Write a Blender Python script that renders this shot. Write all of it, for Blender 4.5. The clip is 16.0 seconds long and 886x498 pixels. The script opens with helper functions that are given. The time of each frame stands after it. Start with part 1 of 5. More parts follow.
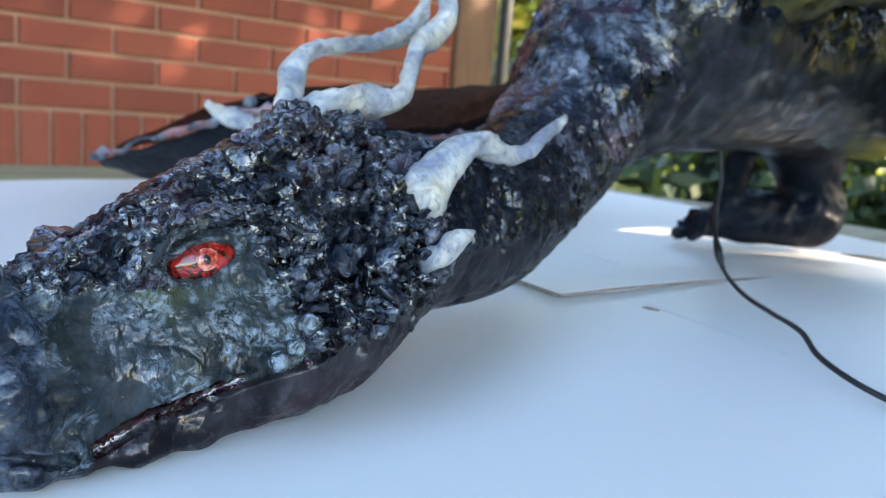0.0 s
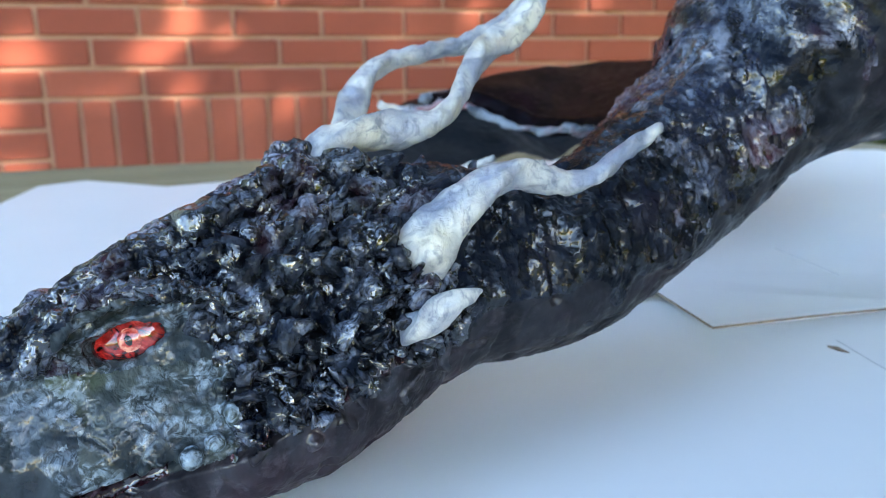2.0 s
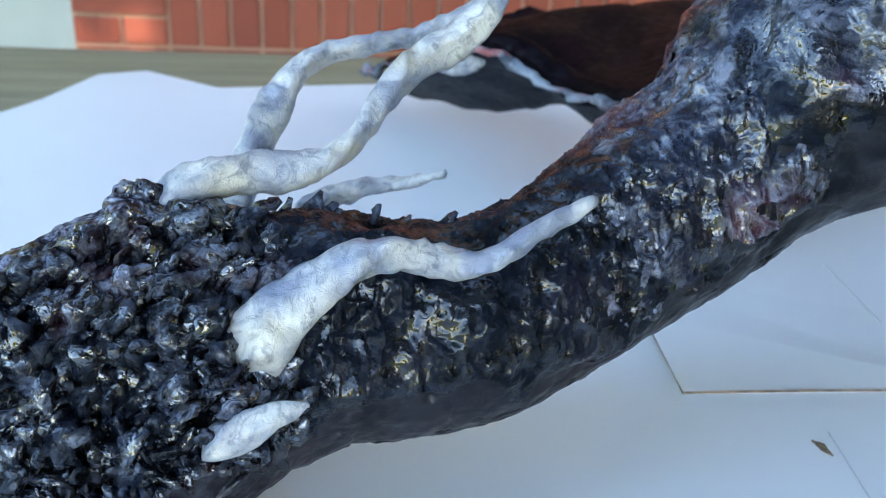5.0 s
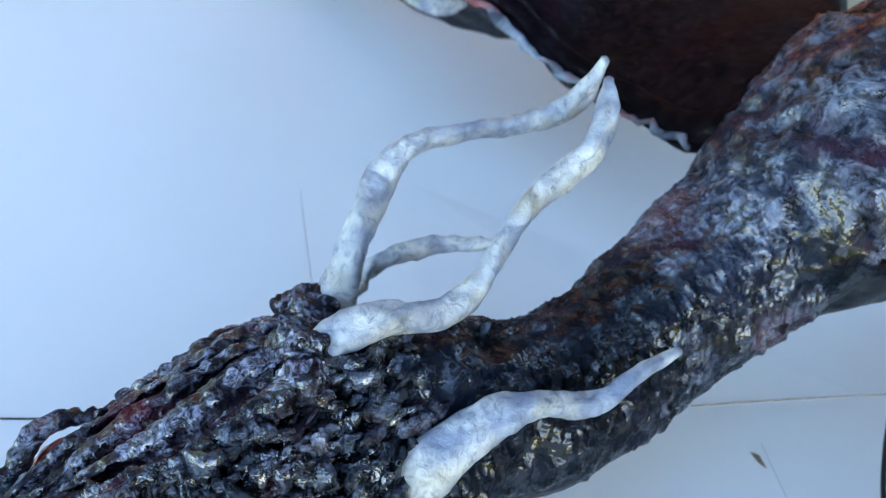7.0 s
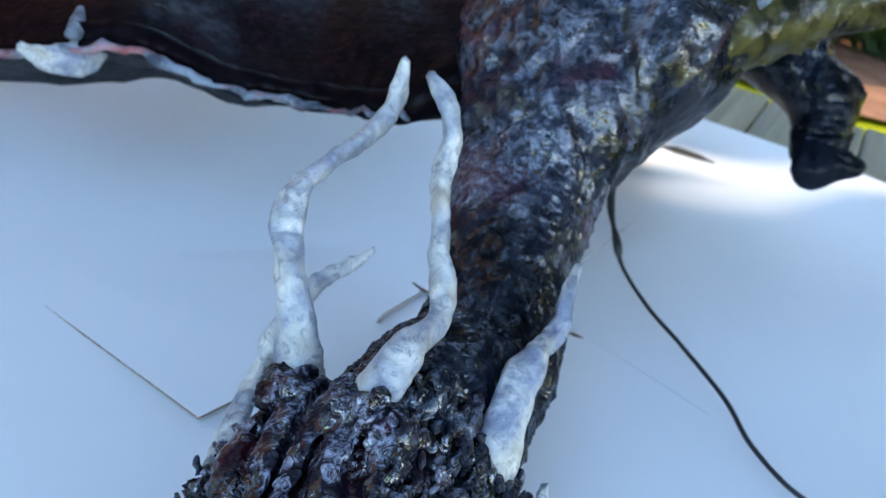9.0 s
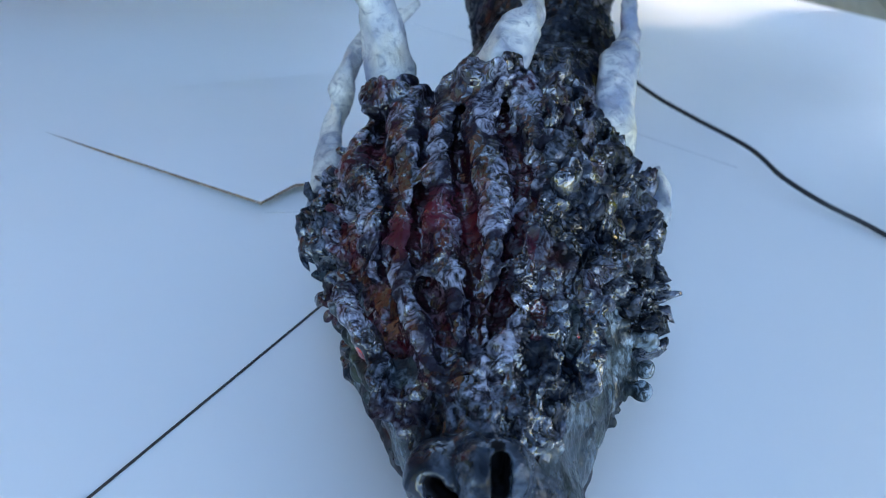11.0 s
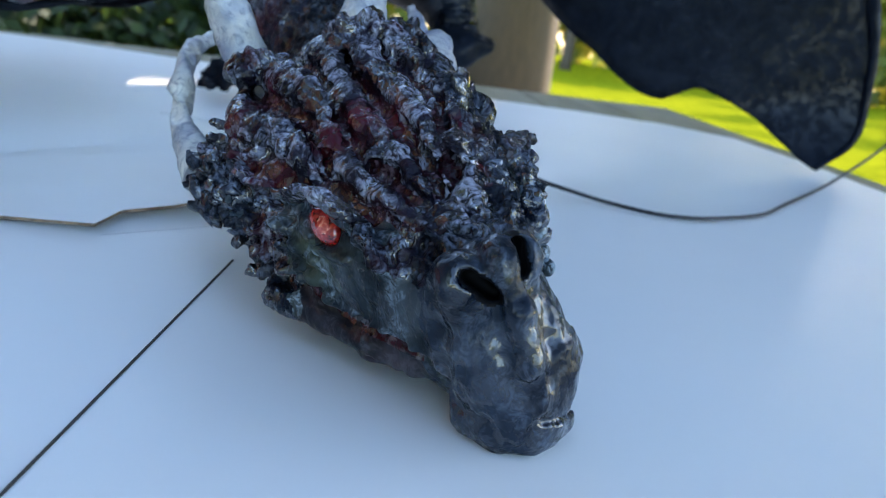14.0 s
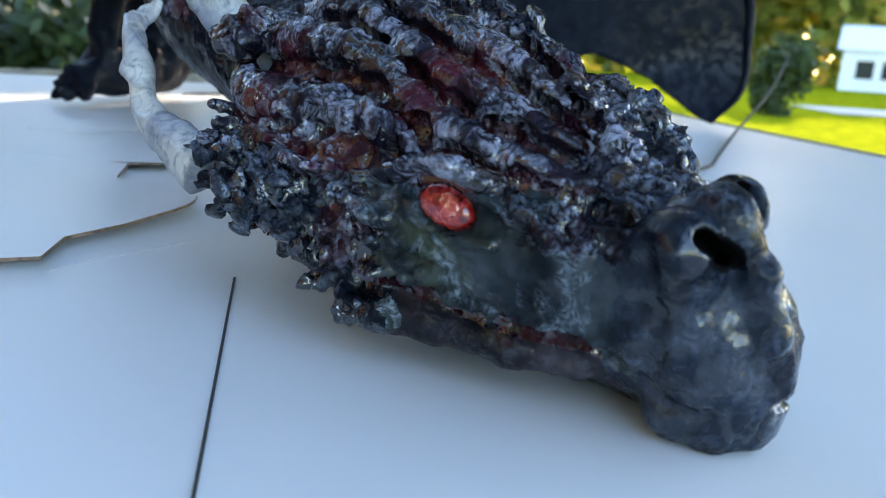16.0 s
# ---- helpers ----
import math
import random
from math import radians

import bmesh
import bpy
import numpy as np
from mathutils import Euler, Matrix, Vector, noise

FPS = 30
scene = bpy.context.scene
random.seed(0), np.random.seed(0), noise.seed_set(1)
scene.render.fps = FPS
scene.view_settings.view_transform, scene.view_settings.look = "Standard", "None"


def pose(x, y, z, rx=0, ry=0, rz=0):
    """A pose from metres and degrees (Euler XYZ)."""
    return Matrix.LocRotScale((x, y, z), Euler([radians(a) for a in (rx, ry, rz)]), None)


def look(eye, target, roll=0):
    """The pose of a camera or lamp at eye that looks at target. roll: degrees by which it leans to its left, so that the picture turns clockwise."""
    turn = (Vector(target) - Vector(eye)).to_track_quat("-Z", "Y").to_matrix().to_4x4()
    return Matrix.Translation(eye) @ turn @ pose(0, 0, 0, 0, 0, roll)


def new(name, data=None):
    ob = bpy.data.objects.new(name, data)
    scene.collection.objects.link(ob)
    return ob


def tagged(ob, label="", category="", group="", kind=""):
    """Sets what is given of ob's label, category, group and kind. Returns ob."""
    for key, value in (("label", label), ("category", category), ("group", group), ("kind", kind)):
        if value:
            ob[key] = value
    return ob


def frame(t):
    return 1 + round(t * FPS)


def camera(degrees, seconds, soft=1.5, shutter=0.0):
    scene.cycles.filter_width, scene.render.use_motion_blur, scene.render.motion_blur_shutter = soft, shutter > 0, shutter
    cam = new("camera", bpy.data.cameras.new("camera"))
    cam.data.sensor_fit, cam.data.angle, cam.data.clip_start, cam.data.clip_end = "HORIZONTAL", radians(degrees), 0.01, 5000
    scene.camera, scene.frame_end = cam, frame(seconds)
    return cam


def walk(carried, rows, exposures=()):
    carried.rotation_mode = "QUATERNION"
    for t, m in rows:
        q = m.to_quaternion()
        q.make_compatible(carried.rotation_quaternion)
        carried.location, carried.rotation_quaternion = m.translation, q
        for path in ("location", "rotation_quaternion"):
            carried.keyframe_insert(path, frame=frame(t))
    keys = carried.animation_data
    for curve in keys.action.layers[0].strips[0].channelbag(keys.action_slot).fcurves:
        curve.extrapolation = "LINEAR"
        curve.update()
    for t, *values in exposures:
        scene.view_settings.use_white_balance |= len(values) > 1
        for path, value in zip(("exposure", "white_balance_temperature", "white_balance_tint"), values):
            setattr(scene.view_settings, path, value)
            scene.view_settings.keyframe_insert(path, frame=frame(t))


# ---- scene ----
from mathutils import kdtree

cam = camera(58.5, 16.0, soft=1.0)
PATH = [
    (0, (-0.0834, -0.1586, 0.0716), (0.5761, 0.5746, -0.0943), 4.54),
    (0.5, (-0.0611, -0.1581, 0.0749), (0.5583, 0.6076, -0.0983), 2.83),
    (1, (-0.0430, -0.1540, 0.0789), (0.5143, 0.6529, -0.1164), 1.15),
    (1.5, (-0.0241, -0.1537, 0.0878), (0.4288, 0.7118, -0.1263), -0.31),
    (2, (-0.0023, -0.1629, 0.0901), (0.3191, 0.7557, -0.1399), -0.54),
    (2.5, (0.0241, -0.1697, 0.0912), (0.3141, 0.7626, -0.1252), 0.63),
    (3, (0.0428, -0.1708, 0.0951), (0.3031, 0.7701, -0.1215), 1.53),
    (3.5, (0.0582, -0.1699, 0.1034), (0.2813, 0.7776, -0.1259), 1.18),
    (4, (0.0674, -0.1690, 0.1016), (0.2691, 0.7714, -0.1723), 0.49),
    (4.5, (0.0695, -0.1658, 0.0984), (0.2520, 0.7597, -0.2335), 0.81),
    (5, (0.0592, -0.1347, 0.1250), (0.2297, 0.7719, -0.2609), 3.35),
    (5.2, (0.0477, -0.1192, 0.1366), (0.2255, 0.7623, -0.3009), 5.04),
    (7.3, (-0.0269, -0.0867, 0.2092), (0.3996, 0.5917, -0.3889), 17.18),
    (7.5, (-0.0387, -0.0790, 0.2132), (0.4271, 0.5812, -0.3761), 16.96),
    (8, (-0.0665, -0.0738, 0.2099), (0.4903, 0.5709, -0.3138), 13.74),
    (8.5, (-0.0870, -0.0614, 0.2037), (0.6179, 0.4547, -0.2830), 12.63),
    (9, (-0.0968, -0.0362, 0.1885), (0.7054, 0.3111, -0.2971), 12.55),
    (9.5, (-0.1100, -0.0157, 0.1749), (0.7108, 0.2507, -0.3304), 12.10),
    (10, (-0.1252, -0.0053, 0.1554), (0.6959, 0.2330, -0.3632), 10.80),
    (10.2, (-0.1270, -0.0050, 0.1470), (0.6889, 0.2284, -0.3820), 10.42),
    (12.3, (-0.1645, -0.0224, 0.0929), (0.7195, 0.1757, -0.3305), 4.70),
    (12.5, (-0.1675, -0.0236, 0.0873), (0.7250, 0.1761, -0.3171), 4.17),
    (13, (-0.1707, -0.0233, 0.0840), (0.7480, 0.1366, -0.2773), 4.20),
    (13.5, (-0.1720, -0.0018, 0.0812), (0.7764, -0.0251, -0.2350), 7.11),
    (14, (-0.1776, 0.0285, 0.0738), (0.7719, -0.1012, -0.2119), 7.40),
    (14.5, (-0.1651, 0.0461, 0.0747), (0.7780, -0.1414, -0.1996), 6.07),
    (15, (-0.1527, 0.0625, 0.0667), (0.7763, -0.1938, -0.2004), 5.48),
    (15.5, (-0.1455, 0.0653, 0.0602), (0.7707, -0.2339, -0.2065), 3.62),
    (16, (-0.1382, 0.0711, 0.0575), (0.7679, -0.2539, -0.2131), 3.17),
]
EXPOSURES = [(0.0, 2.98, 6390, 10), (2.2, 3.14, 6440, 10), (3.6, 3.06, 6400, 10), (5.0, 3.14, 6340, 10), (8.5, 2.89, 6020, 10), (12.5, 2.58, 5950, 12), (14.0, 2.56, 6070, 11), (16.0, 2.80, 6330, 10)]
walk(cam, [(t, look(eye, target, roll)) for t, eye, target, roll in PATH], EXPOSURES)
# the phone focuses on the head, the yard behind it is a little soft
cam.data.dof.use_dof = True
cam.data.dof.focus_distance = 0.155
cam.data.dof.aperture_fstop = 27.0

# the sculpture's plan is drawn in units of K metres
K = 0.6406

# ---- light ----
SUN_FROM = Vector((0.61, -0.70, 0.40)).normalized()
world = bpy.data.worlds.new("sky")
scene.world = world
world.use_nodes = True
wn = world.node_tree.nodes
sky = wn.new("ShaderNodeTexSky")
sky.sky_type = "NISHITA"
sky.sun_disc = False
sky.sun_elevation = math.asin(SUN_FROM.z)
sky.sun_rotation = math.atan2(SUN_FROM.x, SUN_FROM.y)
wn["Background"].inputs["Strength"].default_value = 0.15
world.node_tree.links.new(sky.outputs[0], wn["Background"].inputs["Color"])
sun = new("sun", bpy.data.lights.new("sun", "SUN"))
sun.data.energy, sun.data.angle, sun.data.color = 2.6, radians(0.5), (1.0, 0.80, 0.58)
sun.matrix_world = look(SUN_FROM * 8, (0, 0, 0))
scene.view_settings.exposure = 0.0


# ---- materials ----
def mat(name, colour, rough=0.5, metal=0.0, spec=0.5, coat=0.0):
    m = bpy.data.materials.new(name)
    m.use_nodes = True
    b = m.node_tree.nodes["Principled BSDF"]
    b.inputs["Base Color"].default_value = (*colour, 1)
    b.inputs["Roughness"].default_value = rough
    b.inputs["Metallic"].default_value = metal
    b.inputs["Specular IOR Level"].default_value = spec
    b.inputs["Coat Weight"].default_value = coat
    b.inputs["Coat Roughness"].default_value = 0.05
    return m


class Nodes:
    """Short hand for wiring a material."""

    def __init__(self, m, k=1.0):
        self.t = m.node_tree
        self.k = k
        self.b = self.t.nodes["Principled BSDF"]
        self.co = self.t.nodes.new("ShaderNodeTexCoord").outputs["Object"]

    def link(self, a, b):
        self.t.links.new(a, b)

    def noise(self, scale, detail=4.0, rough=0.55, distort=0.0, stretch=None):
        n = self.t.nodes.new("ShaderNodeTexNoise")
        n.inputs["Scale"].default_value = scale / self.k
        n.inputs["Detail"].default_value = detail
        n.inputs["Roughness"].default_value = rough
        n.inputs["Distortion"].default_value = distort
        if stretch:
            mp = self.t.nodes.new("ShaderNodeMapping")
            mp.inputs["Scale"].default_value = stretch
            self.link(self.co, mp.inputs["Vector"])
            self.link(mp.outputs[0], n.inputs["Vector"])
        else:
            self.link(self.co, n.inputs["Vector"])
        return n.outputs["Fac"]

    def crumple(self, scale):
        n = self.t.nodes.new("ShaderNodeTexNoise")
        n.noise_type = "RIDGED_MULTIFRACTAL"
        n.inputs["Scale"].default_value = scale / self.k
        n.inputs["Detail"].default_value = 3.0
        n.inputs["Distortion"].default_value = 0.6
        self.link(self.co, n.inputs["Vector"])
        return n.outputs["Fac"]

    def raised(self):
        return self.t.nodes.new("ShaderNodeNewGeometry").outputs["Pointiness"]

    def cells(self, scale):
        n = self.t.nodes.new("ShaderNodeTexVoronoi")
        n.inputs["Scale"].default_value = scale
        self.link(self.co, n.inputs["Vector"])
        return n.outputs["Distance"]

    def ramp(self, fac, stops):
        r = self.t.nodes.new("ShaderNodeValToRGB")
        e = r.color_ramp.elements
        while len(e) < len(stops):
            e.new(0.5)
        for k, (p, c) in enumerate(stops):
            e[k].position = p
            e[k].color = (*c, 1) if len(c) == 3 else c
        self.link(fac, r.inputs[0])
        return r.outputs[0]

    def mix(self, fac, a, b, mode="MIX"):
        x = self.t.nodes.new("ShaderNodeMix")
        x.data_type, x.blend_type = "RGBA", mode
        for v, s in ((fac, x.inputs[0]), (a, x.inputs[6]), (b, x.inputs[7])):
            if isinstance(v, (int, float)):
                s.default_value = v
            elif isinstance(v, tuple):
                s.default_value = (*v, 1)
            else:
                self.link(v, s)
        return x.outputs[2]

    def math(self, op, a, b=0.0):
        x = self.t.nodes.new("ShaderNodeMath")
        x.operation = op
        x.use_clamp = op in ("MULTIPLY", "ADD")
        for v, s in ((a, x.inputs[0]), (b, x.inputs[1])):
            if isinstance(v, (int, float)):
                s.default_value = v
            else:
                self.link(v, s)
        return x.outputs[0]

    def island(self):
        return self.t.nodes.new("ShaderNodeNewGeometry").outputs["Random Per Island"]

    def random(self):
        return self.t.nodes.new("ShaderNodeObjectInfo").outputs["Random"]

    def bump(self, height, strength, distance):
        n = self.t.nodes.new("ShaderNodeBump")
        n.inputs["Strength"].default_value = strength
        n.inputs["Distance"].default_value = distance * self.k
        self.link(height, n.inputs["Height"])
        if self.b.inputs["Normal"].is_linked:
            self.link(self.b.inputs["Normal"].links[0].from_socket, n.inputs["Normal"])
        self.link(n.outputs[0], self.b.inputs["Normal"])

    def gloss_relief(self, height, strength, distance):
        """Relief of the varnish alone: coarser than the paint's, so that it glints."""
        n = self.t.nodes.new("ShaderNodeBump")
        n.inputs["Strength"].default_value = strength
        n.inputs["Distance"].default_value = distance * self.k
        self.link(height, n.inputs["Height"])
        self.link(n.outputs[0], self.b.inputs["Coat Normal"])

    def colour(self, c):
        self.link(c, self.b.inputs["Base Color"])

    def rough(self, fac, lo, hi):
        self.link(self.ramp(fac, [(0.3, (lo,) * 3), (0.7, (hi,) * 3)]), self.b.inputs["Roughness"])


def painted_hide(name, dark, mid, brush, red, amount=0.5, red_amount=0.3, coat=0.5, rough=(0.2, 0.5), bump=0.7, grain=260, edge=0.5, patch=110, floor=0.06, ior=1.8, pearl=0.06, crease=0.30, shine=0.09):
    """Dark acrylic over crumpled paper: blotches, dry-brushed patches and streaks, red glaze, varnish in spots."""
    m = mat(name, dark, 0.35, 0.0, pearl, coat)
    m.node_tree.nodes["Principled BSDF"].inputs["Coat IOR"].default_value = ior
    m.node_tree.nodes["Principled BSDF"].inputs["Coat Roughness"].default_value = shine
    n = Nodes(m, K)
    big, fine = n.noise(38, 5, 0.6, 0.6), n.noise(grain, 6, 0.7, 1.2 if grain > 200 else 2.6)
    c = n.mix(n.ramp(big, [(0.40, (0, 0, 0)), (0.62, (1, 1, 1))]), dark, mid)
    glaze = n.math("MULTIPLY", n.ramp(n.noise(26, 3, 0.5), [(0.60 - 0.2 * red_amount, (0, 0, 0)), (0.78 - 0.2 * red_amount, (1, 1, 1))]), red_amount * 2)
    c = n.mix(glaze, c, red)
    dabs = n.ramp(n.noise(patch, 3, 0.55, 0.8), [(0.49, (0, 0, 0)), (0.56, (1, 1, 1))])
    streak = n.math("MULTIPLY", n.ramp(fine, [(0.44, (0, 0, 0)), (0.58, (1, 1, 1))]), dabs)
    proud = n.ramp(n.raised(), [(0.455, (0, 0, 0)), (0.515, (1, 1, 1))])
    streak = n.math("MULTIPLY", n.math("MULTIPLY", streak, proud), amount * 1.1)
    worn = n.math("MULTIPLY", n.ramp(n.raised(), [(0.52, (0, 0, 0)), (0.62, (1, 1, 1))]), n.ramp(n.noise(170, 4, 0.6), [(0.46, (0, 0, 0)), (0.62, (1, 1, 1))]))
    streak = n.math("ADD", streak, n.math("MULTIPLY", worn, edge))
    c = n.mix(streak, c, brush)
    n.colour(c)
    n.rough(n.noise(150, 3), *rough)
    varnish = n.ramp(n.noise(95, 4, 0.6, 0.5), [(0.47, (floor * coat,) * 3), (0.57, (coat,) * 3)])
    n.link(varnish, n.b.inputs["Coat Weight"])
    n.gloss_relief(n.math("ADD", n.math("MULTIPLY", n.noise(125, 3.0, 0.55, 0.8, (1.0, 1.0, 0.5)), 0.55), n.math("ADD", n.math("MULTIPLY", n.crumple(190), crease), n.math("MULTIPLY", n.crumple(430), crease * 0.55))), min(1.0, bump), 0.0030)
    n.bump(n.noise(90, 3, 0.6, 0.5), bump * 0.7, 0.004)
    n.bump(n.crumple(120), bump * 0.8, 0.0024)
    n.bump(n.noise(300, 2, 0.6, 1.0, (1.0, 1.0, 0.45)), bump * 0.8, 0.0014)
    n.bump(n.crumple(520), bump * 0.7, 0.0008)
    return m


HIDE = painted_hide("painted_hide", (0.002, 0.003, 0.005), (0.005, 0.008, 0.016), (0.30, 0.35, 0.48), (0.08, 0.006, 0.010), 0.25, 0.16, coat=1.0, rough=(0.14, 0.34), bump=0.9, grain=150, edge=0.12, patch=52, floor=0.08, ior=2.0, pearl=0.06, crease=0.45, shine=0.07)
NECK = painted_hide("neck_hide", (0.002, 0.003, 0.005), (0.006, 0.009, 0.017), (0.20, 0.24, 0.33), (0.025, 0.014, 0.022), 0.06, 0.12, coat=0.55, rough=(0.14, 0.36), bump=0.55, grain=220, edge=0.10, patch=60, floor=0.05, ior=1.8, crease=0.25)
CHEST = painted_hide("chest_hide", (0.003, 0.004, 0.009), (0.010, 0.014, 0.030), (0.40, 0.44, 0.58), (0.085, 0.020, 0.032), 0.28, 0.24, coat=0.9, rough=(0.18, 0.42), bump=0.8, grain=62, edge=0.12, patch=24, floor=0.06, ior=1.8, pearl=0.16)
# silvery dry brush, laid on heavier to stand in for the crown's glints
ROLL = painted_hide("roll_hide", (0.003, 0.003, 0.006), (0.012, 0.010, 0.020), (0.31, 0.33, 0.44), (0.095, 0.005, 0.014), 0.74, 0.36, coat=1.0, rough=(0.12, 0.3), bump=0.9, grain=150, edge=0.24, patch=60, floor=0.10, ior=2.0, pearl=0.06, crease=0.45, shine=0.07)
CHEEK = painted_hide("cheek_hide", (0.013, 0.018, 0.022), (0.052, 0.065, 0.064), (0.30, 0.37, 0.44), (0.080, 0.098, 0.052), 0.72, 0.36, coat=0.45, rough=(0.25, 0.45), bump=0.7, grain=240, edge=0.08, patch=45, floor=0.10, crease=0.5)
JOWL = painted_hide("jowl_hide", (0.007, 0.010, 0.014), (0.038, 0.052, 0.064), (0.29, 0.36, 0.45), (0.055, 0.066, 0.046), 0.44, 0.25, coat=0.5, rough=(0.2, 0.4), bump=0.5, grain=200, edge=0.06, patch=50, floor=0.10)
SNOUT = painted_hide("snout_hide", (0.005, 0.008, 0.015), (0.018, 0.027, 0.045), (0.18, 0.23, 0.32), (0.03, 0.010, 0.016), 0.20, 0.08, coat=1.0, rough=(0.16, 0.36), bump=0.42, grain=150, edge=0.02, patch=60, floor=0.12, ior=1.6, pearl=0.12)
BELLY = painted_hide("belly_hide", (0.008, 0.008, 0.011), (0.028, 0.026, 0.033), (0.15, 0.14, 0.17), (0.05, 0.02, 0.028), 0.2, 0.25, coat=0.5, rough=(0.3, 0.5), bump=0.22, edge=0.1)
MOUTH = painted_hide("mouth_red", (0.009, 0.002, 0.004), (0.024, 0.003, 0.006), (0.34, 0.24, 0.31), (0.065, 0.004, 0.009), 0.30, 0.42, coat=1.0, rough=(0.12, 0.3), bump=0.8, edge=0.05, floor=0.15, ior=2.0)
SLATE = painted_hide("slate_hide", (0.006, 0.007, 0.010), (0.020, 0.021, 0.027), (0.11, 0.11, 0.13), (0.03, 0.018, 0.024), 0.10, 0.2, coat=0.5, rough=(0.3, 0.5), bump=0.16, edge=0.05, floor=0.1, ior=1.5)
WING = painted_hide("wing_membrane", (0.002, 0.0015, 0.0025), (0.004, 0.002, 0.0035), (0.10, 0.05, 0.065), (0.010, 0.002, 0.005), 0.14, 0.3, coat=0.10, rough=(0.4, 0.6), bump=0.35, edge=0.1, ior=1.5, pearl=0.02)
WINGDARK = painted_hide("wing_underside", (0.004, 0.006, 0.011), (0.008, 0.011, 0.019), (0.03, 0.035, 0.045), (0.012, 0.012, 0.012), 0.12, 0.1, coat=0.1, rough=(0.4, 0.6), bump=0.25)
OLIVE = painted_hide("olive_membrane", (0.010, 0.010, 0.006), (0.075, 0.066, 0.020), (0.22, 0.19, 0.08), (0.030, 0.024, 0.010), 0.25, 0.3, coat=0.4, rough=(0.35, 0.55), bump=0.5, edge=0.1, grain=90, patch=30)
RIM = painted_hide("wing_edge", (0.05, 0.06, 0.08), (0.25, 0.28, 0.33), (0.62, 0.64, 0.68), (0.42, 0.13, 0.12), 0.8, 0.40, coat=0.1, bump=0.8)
# near-black inside the nostrils: the hole's shade is put into the colour
NOSTRIL = mat("nostril_hole", (0.003, 0.003, 0.004), 0.6, 0.0, 0.1)

HORN = mat("painted_horn", (0.6, 0.62, 0.62), 0.38, 0.0, 0.5, 0.2)
n = Nodes(HORN, K)
c = n.mix(n.ramp(n.noise(45, 4), [(0.36, (0, 0, 0)), (0.62, (1, 1, 1))]), (0.24, 0.27, 0.35), (0.68, 0.67, 0.61))
c = n.mix(n.math("MULTIPLY", n.ramp(n.noise(130, 5, 0.65, 1.5), [(0.50, (0, 0, 0)), (0.64, (1, 1, 1))]), 0.7), c, (0.13, 0.15, 0.20))
c = n.mix(n.math("MULTIPLY", n.ramp(n.noise(34, 3), [(0.58, (0, 0, 0)), (0.72, (1, 1, 1))]), 0.45), c, (0.60, 0.52, 0.30))
# concave creases are darkened: their shade is put into the colour
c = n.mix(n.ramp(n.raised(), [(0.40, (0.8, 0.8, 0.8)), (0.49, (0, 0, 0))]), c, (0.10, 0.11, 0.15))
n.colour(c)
n.bump(n.crumple(70), 0.9, 0.003)
n.bump(n.noise(260, 5, 0.65, 0.8), 0.7, 0.0016)
n.rough(n.noise(90, 3), 0.28, 0.5)

EYE = mat("red_eye_glass", (0.5, 0.02, 0.015), 0.08, 0.0, 0.6, 1.0)
n = Nodes(EYE, K)
c = n.ramp(n.noise(190, 5, 0.6, 2.0), [(0.36, (0.02, 0.002, 0.002)), (0.48, (0.20, 0.005, 0.004)), (0.60, (0.45, 0.022, 0.016)), (0.74, (0.70, 0.20, 0.14))])
n.colour(c)
IRIS = mat("salmon_iris", (0.6, 0.2, 0.12), 0.08, 0.0, 0.6, 1.0)
n = Nodes(IRIS, K)
n.colour(n.ramp(n.noise(260, 4, 0.6, 1.5), [(0.34, (0.20, 0.010, 0.008)), (0.48, (0.55, 0.06, 0.04)), (0.62, (0.80, 0.34, 0.22))]))
PUPIL = mat("pupil", (0.01, 0.012, 0.010), 0.1, 0.0, 0.5, 1.0)

CARD = mat("white_cardboard", (0.78, 0.78, 0.77), 0.36, 0.0, 0.12)
n = Nodes(CARD)
n.colour(n.mix(n.math("MULTIPLY", n.ramp(n.noise(5, 4), [(0.45, (0, 0, 0)), (0.75, (1, 1, 1))]), 0.25), (0.80, 0.80, 0.79), (0.68, 0.68, 0.66)))
n.rough(n.noise(11, 4), 0.32, 0.42)
n.bump(n.noise(9, 3), 0.10, 0.01)
n.bump(n.noise(900, 2), 0.06, 0.0004)
KRAFT = mat("brown_cardboard_core", (0.30, 0.19, 0.10), 0.8)
n = Nodes(KRAFT)
n.colour(n.ramp(n.noise(500, 2, 0.5, 0, (1, 1, 0.15)), [(0.35, (0.10, 0.065, 0.04)), (0.65, (0.26, 0.18, 0.11))]))
CREASE = mat("scored_crease", (0.60, 0.60, 0.60), 0.6)

WOOD = mat("weathered_olive_plank", (0.2, 0.18, 0.1), 0.7)
n = Nodes(WOOD)
grain = n.noise(9, 6, 0.65, 1.5, (0.35, 9.0, 4.0))
c = n.mix(n.ramp(grain, [(0.35, (0, 0, 0)), (0.65, (1, 1, 1))]), (0.17, 0.145, 0.075), (0.33, 0.285, 0.165))
c = n.mix(n.math("MULTIPLY", n.random(), 0.4), c, (0.20, 0.19, 0.13))
n.colour(c)
n.bump(grain, 0.4, 0.004)

